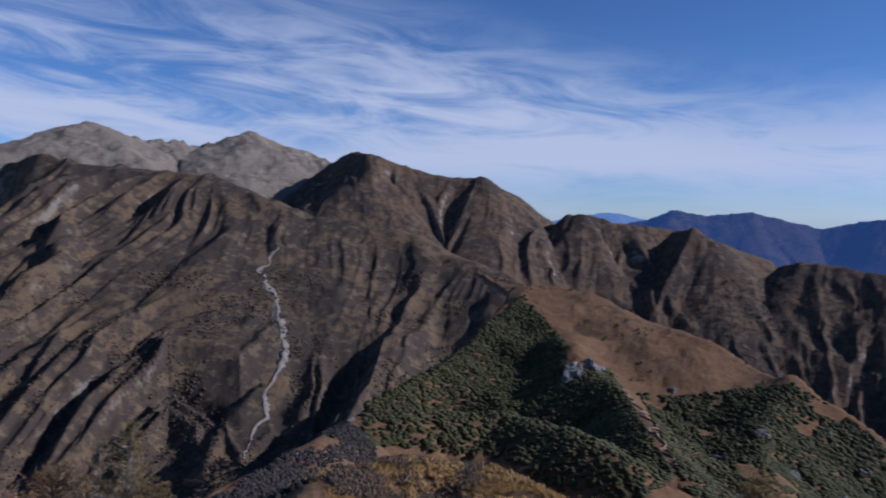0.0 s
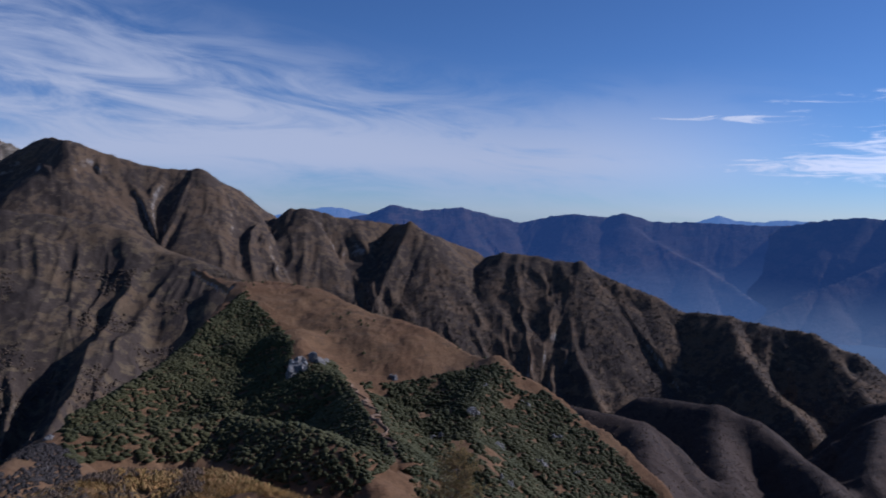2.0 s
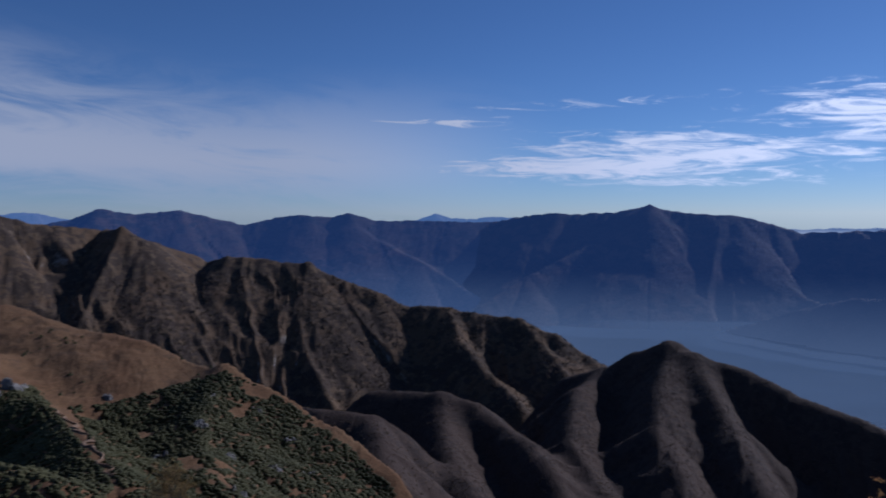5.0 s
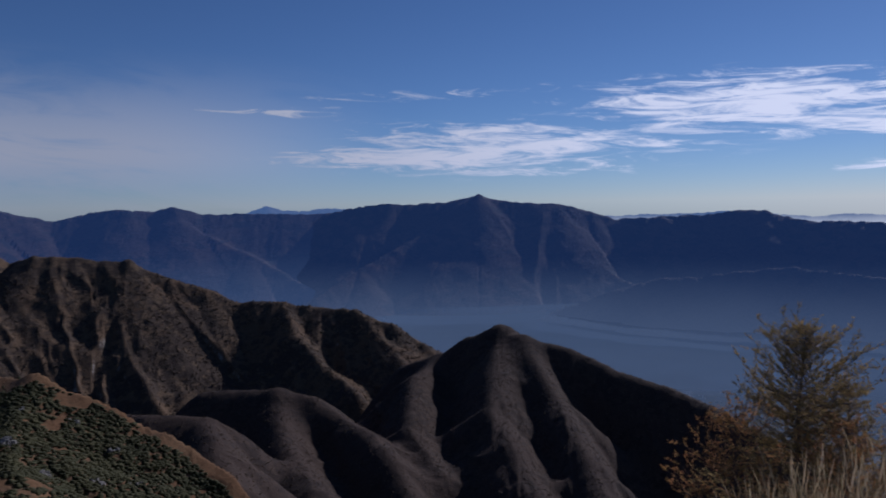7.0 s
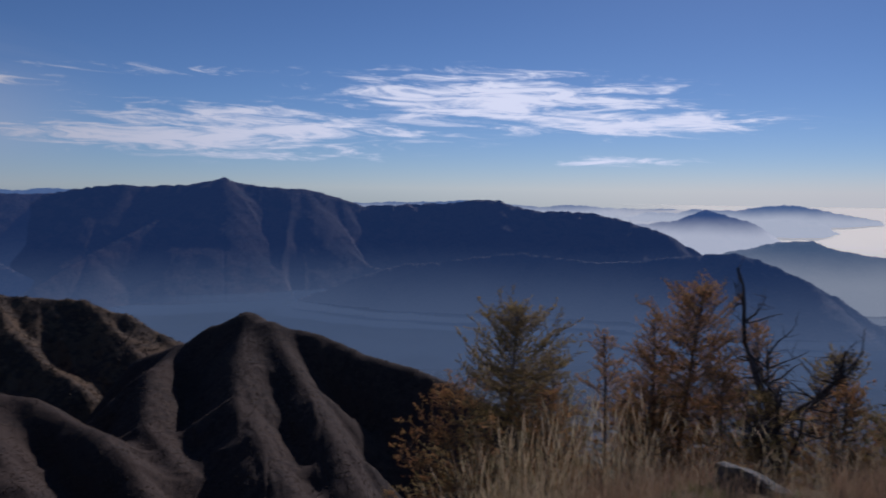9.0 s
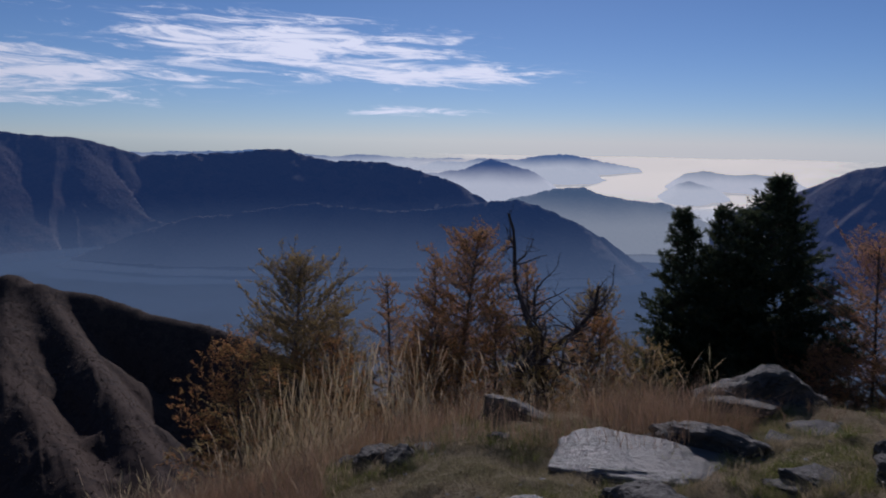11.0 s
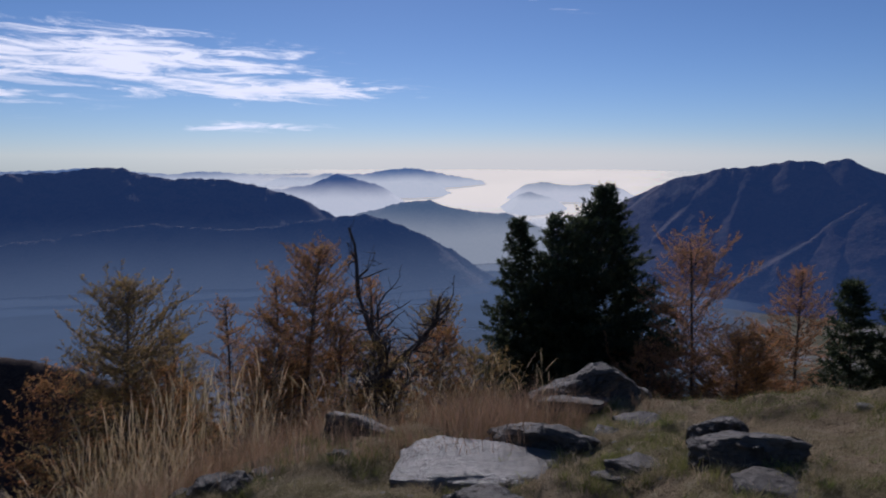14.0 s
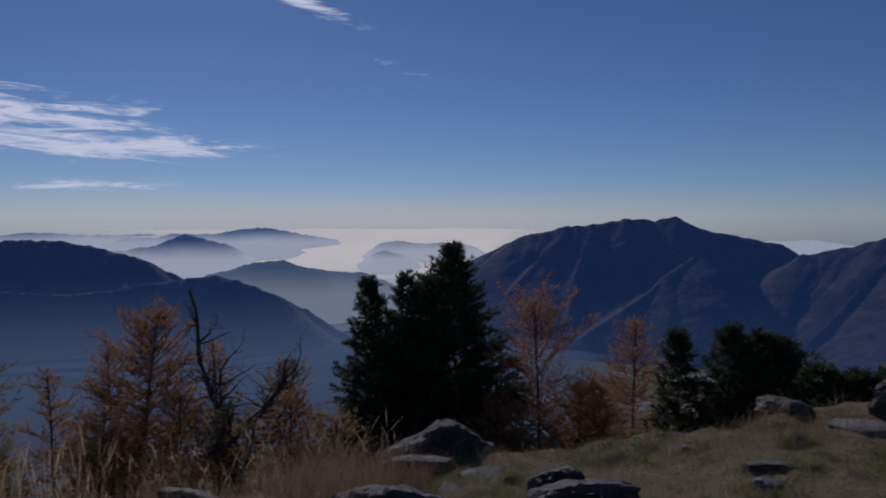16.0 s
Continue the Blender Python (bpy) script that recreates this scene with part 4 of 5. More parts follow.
size = rng.uniform(1.0, 2.0, len(p)) * np.clip(0.6 + r / 600.0, 0.7, 1.5)
tagged(new("dwarf_pines", mesh_from("dwarf_pines", *clumps(rng, p, size, size * rng.uniform(0.4, 0.66, len(p)), 6, 2), M_PINE, True)), "dense dark green dwarf pines on the spur", "pines", kind="stuff")
# golden scrub on the nearest hump, and lone bushes on the meadow
p, az, el, r = scatter(rng, SPUR.height, -12, 12, 80, 135, 6500)
p = p[fractal(p[:, 0] / 9.0, p[:, 1] / 9.0, 3, 98) > 0.0]
p = np.repeat(p, 12, 0) + np.concatenate([rng.normal(0, 0.35, (12 * len(p), 2)), np.full((12 * len(p), 1), -0.15)], 1)
tagged(new("scrub", mesh_from("scrub", *blades(rng, p, rng.uniform(0.4, 1.2, len(p)), rng.uniform(0.06, 0.16, len(p)), 0.9, short=True), M_GOLD)), "low golden autumn scrub on the hump", "scrub", kind="stuff")
for name, pick, mat, label in (("autumn_scrub", (-2.5, 11), M_GOLD, "golden autumn bushes on the near hump"), ("grey_scrub", (-8, 3), M_SHRUB, "grey-brown bare bushes on the near hump")):
    p, az, el, r = scatter(rng, SPUR.height, *pick, 85, 130, 2600)
    p = p[fractal(p[:, 0] / 6.0, p[:, 1] / 6.0, 3, 94 if mat == M_GOLD else 96) > 0.08]
    p = np.repeat(p, 9, 0) + np.concatenate([rng.normal(0, 0.4, (9 * len(p), 2)), rng.uniform(-0.1, 0.5, (9 * len(p), 1))], 1)
    size = rng.uniform(0.12, 0.34, len(p))
    tagged(new(name, mesh_from(name, *clumps(rng, p, size, size * rng.uniform(1.0, 2.2, len(p)), 5, 1), mat)), label, "scrub", kind="stuff")
p, az, el, r = scatter(rng, SPUR.height, -20, -3, 105, 215, 16000)
p = p[inside(az, el, [(-18.5, -23), (-16.6, -20.2), (-12.5, -18.2), (-8.6, -15.9), (-5.6, -15.0), (-5.0, -17.4), (-4.4, -20.0), (-8, -24)]) & (fractal(p[:, 0] / 7.0, p[:, 1] / 7.0, 3, 93) > -0.3)]
size = rng.uniform(0.3, 0.8, len(p))
tagged(new("heath", mesh_from("heath", *clumps(rng, p, size, size * rng.uniform(0.7, 1.2, len(p)), 5, 1), M_HEATH)), "dark low heath on the rocky hump", "heath", kind="stuff")
p, az, el, r = scatter(rng, SPUR.height, 6, 26, 400, 620, 420)
keep = (el > -12.5) & (fractal(p[:, 0] / 30.0, p[:, 1] / 30.0, 3, 99) > 0.1) & ~inside(az, el, PINES[0])
p = p[keep][:70]
size = rng.uniform(0.6, 1.6, len(p))
tagged(new("bushes", mesh_from("bushes", *clumps(rng, p, size, size * 1.1, 6, 2), M_PINE)), "scattered dark bushes on the brown meadow", "bushes", kind="stuff")
# villages on the valley floor
p, az, el, r = scatter(rng, lambda x, y: x * 0.0 - 499.5, 56, 108, 1700, 2600, 3600)
p = p[fractal(p[:, 0] / 160.0, p[:, 1] / 160.0, 3, 95) > 0.12][:1200]
h = rng.uniform(1.2, 3.2, (len(p), 3))
corner = np.array([(-1, -1, 0), (1, -1, 0), (1, 1, 0), (-1, 1, 0), (-1, -1, 1), (1, -1, 1), (1, 1, 1), (-1, 1, 1), (-1, 0, 1.5), (1, 0, 1.5)])
co = (p[:, None] + corner[None] * h[:, None]).reshape(-1, 3)
quads = np.array([(0, 1, 5, 4), (1, 2, 6, 5), (2, 3, 7, 6), (3, 0, 4, 7), (4, 5, 9, 8), (6, 7, 8, 9)])
f = (np.arange(len(p))[:, None, None] * 10 + quads[None]).reshape(-1, 4)
tagged(new("village", mesh_from("village", co, f, M_HOUSE)), "pale houses of villages on the valley floor", "village", kind="stuff")

# ---------------------------------------------------------------- trees on the knoll


def limb(rng, start, way, length, droop, r, steps=4, wobble=0.08):
    pts, d = [np.array(start, float)], np.array(way, float)
    for k in range(steps):
        d = unit(d + np.array([0, 0, -droop / steps]) + rng.normal(0, wobble, 3))
        pts.append(pts[-1] + d * length / steps)
    return np.array(pts), np.linspace(r, r * 0.25, steps + 1)


def larch(name, place, height, spread, seed, leaf, label, density=1.0, bare=0.1, group="larches", dense=False, category="tree", bark=None):
    """A small conifer: straight tapered trunk, whorls of limbs with side twigs, and a crown of needle tufts."""
    rng = np.random.default_rng(seed)
    base = tagged(new(name), label, category, group)
    base.location = place
    wood = bark or M_BARK
    trunk, tr = limb(rng, (0, 0, -0.15), (rng.normal(0, 0.02), rng.normal(0, 0.02), 1), height + 0.15, 0, 0.008 * height + 0.006, 10, 0.018 if dense else 0.02)
    part("trunk", mesh_from("trunk", *tubes([(trunk, tr)], 8), wood, True), base)
    limbs, tips, ways = [], [], []
    n = int((42 if not dense else 38) * density * height)
    for k in range(n):
        f = bare + (0.99 - bare) * ((k + rng.uniform(0, 1)) / n) ** 0.85
        i = f * 10
        a = int(min(i, 9))
        root = trunk[a] + (trunk[a + 1] - trunk[a]) * (i - a)
        turn = k * 2.4 + rng.normal(0, 0.3)
        full = spread * ((1 - f) ** (0.74 if dense else 0.42)) * (1 - 0.55 * math.exp(-(1 - f) / 0.06)) + 0.03
        reachy = full * (rng.uniform(0.72, 1.08) if dense else rng.uniform(0.4, 1.2))
        rise = (0.05 if dense else 0.18) + rng.normal(0, 0.1 if dense else 0.28) + 0.9 * f ** 3
        pts, rr = limb(rng, root, unit(np.array([math.cos(turn), math.sin(turn), rise])), reachy, 0.12 if dense else 0.05, 0.004 + 0.005 * (1 - f) * height / 3, 5, 0.07 if dense else 0.19)
        pts[:, 2] += 0.10 * reachy * np.linspace(0, 1, 6) ** 2
        limbs.append((pts, rr))
        m = max(4, int(reachy * (15 if dense else 14)))
        for j in range(m):
            q = (0.18 + 0.82 * (j + rng.uniform(0, 1)) / m) * 5
            b = int(min(q, 4))
            knot = pts[b] + (pts[b + 1] - pts[b]) * (q - b)
            along = unit(pts[b + 1] - pts[b])
            side = unit(np.cross(along, (0, 0, 1.0))) * (1 if j % 2 else -1)
            d = unit(along * 0.75 + side * rng.uniform(0.4, 1.0) + np.array([0, 0, rng.normal(0.12, 0.25)]))
            size = (0.10 + 0.34 * reachy * (1.1 - q / 5)) * rng.uniform(0.6, 1.2)
            twig = np.array([knot, knot + d * size * 0.5, knot + unit(d + np.array([0, 0, 0.15])) * size])
            if rng.uniform() < (0.35 if dense else 0.8):
                limbs.append((twig, (0.004, 0.003, 0.0015)))
            c = int(size * (90 if dense else 84)) + 2
            s = rng.uniform(0.05, 1, c)[:, None]
            tips.append(twig[0] + (twig[-1] - twig[0]) * s + rng.normal(0, 0.012 if dense else 0.008, (c, 3)))
            ways.append(np.repeat(unit(twig[-1] - twig[0])[None], c, 0))
    tagged(part("branchwork", mesh_from("branchwork", *tubes(limbs, 3), wood, True), base), kind="stuff")
    tips, ways = np.concatenate(tips), np.concatenate(ways)
    tagged(part("crown", mesh_from("crown", *needles(rng, tips, ways, 0.065 if dense else 0.03, 0.017 if dense else 0.0085, 2, 0.8 if dense else 1.0), leaf), base), kind="stuff")
    return base


def dead_tree(name, place, height, seed, label):
    """A stout stump that forks into crooked dead stems, with angular limbs and fine bare twigs."""
    rng = np.random.default_rng(seed)
    base = tagged(new(name), label, "tree")
    base.location = place
    stump, sr = limb(rng, (0, 0, -0.15), (0.0, 0.05, 1), height * 0.45, 0, 0.11, 5, 0.05)
    sr = np.linspace(0.115, 0.06, 6)
    stems, twigs = [(stump, sr)], []
    # each stem: where it leaves the stump, lean, length, radius
    for start, lean, length, thick in ((5, -0.06, 0.58, 0.05), (5, -0.6, 0.38, 0.042), (4, 0.28, 0.5, 0.026), (2, 0.34, 0.72, 0.024), (1, 0.5, 0.62, 0.02), (3, -0.42, 0.42, 0.022), (4, 0.1, 0.4, 0.02)):
        pts, rr = limb(rng, stump[start], unit(np.array([rng.normal(0, 0.12), lean, 1.0])), length * height, -0.15, thick, 9, 0.22)
        stems.append((pts, rr))
        for j in range(17):
            i = rng.integers(2, 9)
            d = unit(unit(pts[i + 1] - pts[i]) * 0.7 + rng.normal(0, 0.75, 3))
            d[2] = abs(d[2]) * 0.8
            t, tr = limb(rng, pts[i], d, rng.uniform(0.12, 0.5) * height / 3, -0.2, 0.0115, 5, 0.24)
            twigs.append((t, tr))
            for q in range(5):
                b = rng.integers(1, 6)
                twigs.append(limb(rng, t[b], unit(rng.normal(0, 1, 3) + np.array([0, 0, 0.5])), rng.uniform(0.05, 0.24), 0.0, 0.004, 3, 0.2))
    for k, (pts, rr) in enumerate(stems):
        part("trunk" if k == 0 else "stem", mesh_from("stem", *tubes([(pts, rr)], 8), M_DEAD, True), base)
    tagged(part("branchwork", mesh_from("branchwork", *tubes(twigs, 4), M_DEAD, True), base), kind="stuff")
    return base


def grown(kind, az, r, top_el, spread, seed, leaf, label, **more):
    """A tree on the ground at az, r, as tall as its top's angle says."""
    p = at(az, r)
    height = EYE + r * math.tan(radians(top_el)) - p.z
    return larch(kind, p, height, spread * (1.0 if more.get("dense") else 1.1), seed, leaf, label, **more)


grown("larch", 76.6, 8.5, -9.0, 1.25, 11, M_OLIVE, "bushy yellow-green larch beside the tall grass", density=1.5)
grown("larch", 80.2, 9.0, -12.6, 0.8, 12, M_OLIVE, "young yellow-green larch beside the tall grass")
grown("larch", 83.4, 8.6, -10.8, 0.55, 13, M_LARCH, "thin young orange larch in dry grass", density=0.7)
grown("larch", 88.3, 9.2, -6.9, 1.25, 14, M_LARCH, "orange autumn larch with a bare lower trunk", density=1.1, bare=0.32)
grown("larch", 87.2, 9.6, -9.4, 0.9, 15, M_LARCH, "slim orange larch beside another larch", density=0.9)
grown("larch", 72.4, 7.2, -15.0, 0.8, 16, M_LARCH, "low orange larch on the slope's edge", density=0.9)
grown("larch", 98.8, 9.4, -11.2, 0.9, 17, M_OLIVE, "olive larch behind the dead tree", density=1.2)
grown("larch", 94.6, 9.6, -9.4, 0.5, 18, M_LARCH, "slim orange larch beside the dead tree", density=0.7)
for k, (az, r, top, wide, leaf) in enumerate(((79.0, 7.6, -15.5, 0.7, M_LARCH), (86.0, 8.4, -13.6, 0.8, M_LARCH), (92.2, 8.6, -13.0, 0.8, M_LARCH), (94.8, 8.0, -14.6, 0.7, M_OLIVE), (99.8, 8.6, -13.2, 0.9, M_LARCH),
                                               (102.4, 8.2, -15.2, 0.7, M_OLIVE), (115.4, 9.6, -13.8, 0.8, M_PINK), (123.2, 10.4, -12.6, 0.9, M_LARCH))):
    grown("larch_bush", az, r, top, wide, 110 + k, leaf, "low autumn larch bush in dry grass", density=1.2, group="larch bushes", category="shrub")
dead_tree("dead_tree", at(96.6, 8.4), EYE + 8.4 * math.tan(radians(-3.6)) - at(96.6, 8.4).z, 21, "bare dead tree with crooked dark stems in dry grass")
grown("spruce", 111.1, 11.6, -2.3, 2.2, 31, M_SPRUCE, "dense dark green spruce behind the boulder", density=1.75, bare=0.03, dense=True, group="spruces")
grown("spruce", 106.6, 11.8, -4.6, 1.3, 32, M_SPRUCE, "dark green spruce beside a taller one", density=1.4, bare=0.03, dense=True, group="spruces")
grown("spruce", 109.2, 11.3, -4.6, 1.55, 33, M_SPRUCE, "slim dark green spruce between two others", density=1.3, bare=0.03, dense=True, group="spruces")
grown("larch", 118.6, 11.0, -6.4, 1.75, 41, M_PINK, "thin faded orange larch beside the spruce", density=0.75)
grown("larch", 121.5, 10.0, -13.0, 1.3, 42, M_LARCH, "low golden larch bush at the turf's edge", density=1.4)
grown("larch", 125.4, 12.5, -7.9, 1.2, 43, M_PINK, "orange larch on the edge of the knoll")
grown("spruce", 129.1, 8.8, -8.6, 0.5, 44, M_SPRUCE, "slim dark green spruce at the edge of the knoll", dense=True, bare=0.03, group="spruces", density=1.3)
grown("spruce", 131.9, 9.0, -8.0, 0.85, 45, M_SPRUCE, "dark green spruce at the edge of the knoll", dense=True, bare=0.03, group="spruces", density=1.5)
grown("spruce", 134.2, 9.2, -8.3, 1.05, 46, M_SPRUCE, "broad dark green spruce at the edge of the knoll", dense=True, bare=0.03, group="spruces", density=1.8)
grown("spruce", 136.0, 9.1, -8.6, 1.05, 48, M_SPRUCE, "broad dark green spruce at the edge of the knoll", dense=True, bare=0.03, group="spruces", density=1.8)
for k, (az, r, top) in enumerate(((138.2, 8.3, -10.4), (140.2, 8.4, -10.8), (142.2, 8.5, -10.6), (144.2, 8.6, -10.2))):
    grown("spruce_bush", az, r, top, 0.8, 150 + k, M_SPRUCE, "low dark spruce bush before piled rocks", dense=True, bare=0.0, group="spruce bushes", density=2.2, category="shrub")
grown("larch", -27.9, 8.4, -16.4, 0.85, 51, M_LARCH, "orange larch top below the knoll", density=1.2, bark=M_DEAD)
grown("larch", -24.7, 8.0, -14.2, 0.5, 52, M_OLIVE, "pale green larch top below the knoll", density=1.1, bark=M_TWIG)
grown("larch", -26.9, 8.2, -14.9, 0.35, 55, M_OLIVE, "bare grey larch top below the knoll", density=0.5, bark=M_TWIG)
grown("larch", -23.2, 7.8, -18.0, 0.5, 56, M_OLIVE, "low green larch top below the knoll", density=1.2)
grown("larch", -32.0, 7.6, -17.0, 0.5, 53, M_LARCH, "thin bare larch top below the knoll", density=0.5, bark=M_TWIG)
grown("larch", 18.8, 9.5, -17.6, 0.9, 54, M_OLIVE, "yellow-green larch top below the knoll", density=1.6)

# ---------------------------------------------------------------- rocks


def rock(name, az, r, wide, deep, tall, turn, seed, label, sink=0.25, tip=(0, 0), field=None, mat=None):
    """A piece of schist: an angular hull with worn edges, broken along its layers into small ledges."""
    rng = np.random.default_rng(seed)
    bm = bmesh.new()
    count = 10
    start = rng.uniform(0, 6.28)
    for k in range(count):
        a = start + (k + rng.uniform(-0.38, 0.38)) * 6.283 / count
        out = rng.uniform(0.62, 1.12)
        x, y = math.cos(a) * wide / 2, math.sin(a) * deep / 2
        if name == "boulder":
            # wedge: long slope to one end, steep front face
            peak = max(0.0, 1.0 - abs(x / wide - 0.2) * (1.3 if x / wide < 0.2 else 2.2))
            bm.verts.new((x * out, y * out, -0.3 * tall))
            bm.verts.new((x * out * 0.96, y * out * 0.92, tall * (0.1 + 0.35 * peak)))
            bm.verts.new((x * out * 0.7 + 0.04 * wide, y * out * 0.35 - 0.2 * deep, tall * (0.2 + 0.8 * peak)))
        elif name == "crag":
            bm.verts.new((x * out, y * out, -0.4 * tall))
            bm.verts.new((x * out * rng.uniform(0.3, 0.9), y * out * rng.uniform(0.3, 0.9), tall * rng.uniform(0.4, 1.0)))
        else:
            # broken block: uneven plan, top along the bedding, steep sides
            along = 2 * x * out / wide
            rise = (1.0 - 0.25 * along * along) * (1.0 + 0.22 * along * (1 if seed % 2 else -1))
            bm.verts.new((x * out * rng.uniform(0.85, 1.05), y * out * rng.uniform(0.85, 1.05), -0.6 * tall))
            bm.verts.new((x * out, y * out, tall * rng.uniform(0.45, 0.95) * rise))
            bm.verts.new((x * out * rng.uniform(0.6, 0.9), y * out * rng.uniform(0.6, 0.9), tall * rng.uniform(0.88, 1.0) * rise))
    bmesh.ops.convex_hull(bm, input=bm.verts)
    bmesh.ops.delete(bm, geom=[v for v in bm.verts if not v.link_faces], context="VERTS")
    bmesh.ops.bevel(bm, geom=list(bm.edges), offset=min(tall, wide) * 0.05, segments=1, affect="EDGES", clamp_overlap=True)
    bmesh.ops.triangulate(bm, faces=bm.faces)
    for k in range(2 if field else 3):
        long_edges = [e for e in bm.edges if e.calc_length() > wide / (10 if field else 22)]
        if long_edges:
            bmesh.ops.subdivide_edges(bm, edges=long_edges, cuts=1, use_grid_fill=True)
            bmesh.ops.triangulate(bm, faces=bm.faces)
    bm.normal_update()
    thick = 0.02 if not field else tall / 7
    for v in bm.verts:
        n = v.normal.copy()
        level = v.co.z + 0.12 * v.co.x + thick * 1.5 * noise.noise(v.co * (3 / wide) + Vector((0, 0, seed)))
        ledge = noise.noise(Vector((math.floor(level / thick) * 7.3, v.co.x * 3 / wide, v.co.y * 3 / wide + seed)))
        fine = noise.fractal(v.co * (5 / wide) + Vector((seed, 0, 0)), 0.7, 2.1, 5)
        flat = 1.0 - abs(n.z)
        v.co += n * (0.085 * min(wide, 3 * tall) * fine * (0.35 + 0.65 * flat)) + Vector((n.x, n.y, 0)) * (0.10 * min(tall, 0.3 * wide) * ledge * 2 * flat)
    me = bpy.data.meshes.new(name)
    bm.to_mesh(me)
    bm.free()
    me.materials.append(mat or (M_PALE if "pale" in label else M_STONE))
    ob = tagged(new(name, me), label, "rock", "crags on the spur" if field else "rocks on the knoll")
    p = at(az, r, field or ground_height)
    ob.matrix_basis = pose(p.x, p.y, p.z - sink * tall, tip[0], tip[1], turn - az)
    return ob


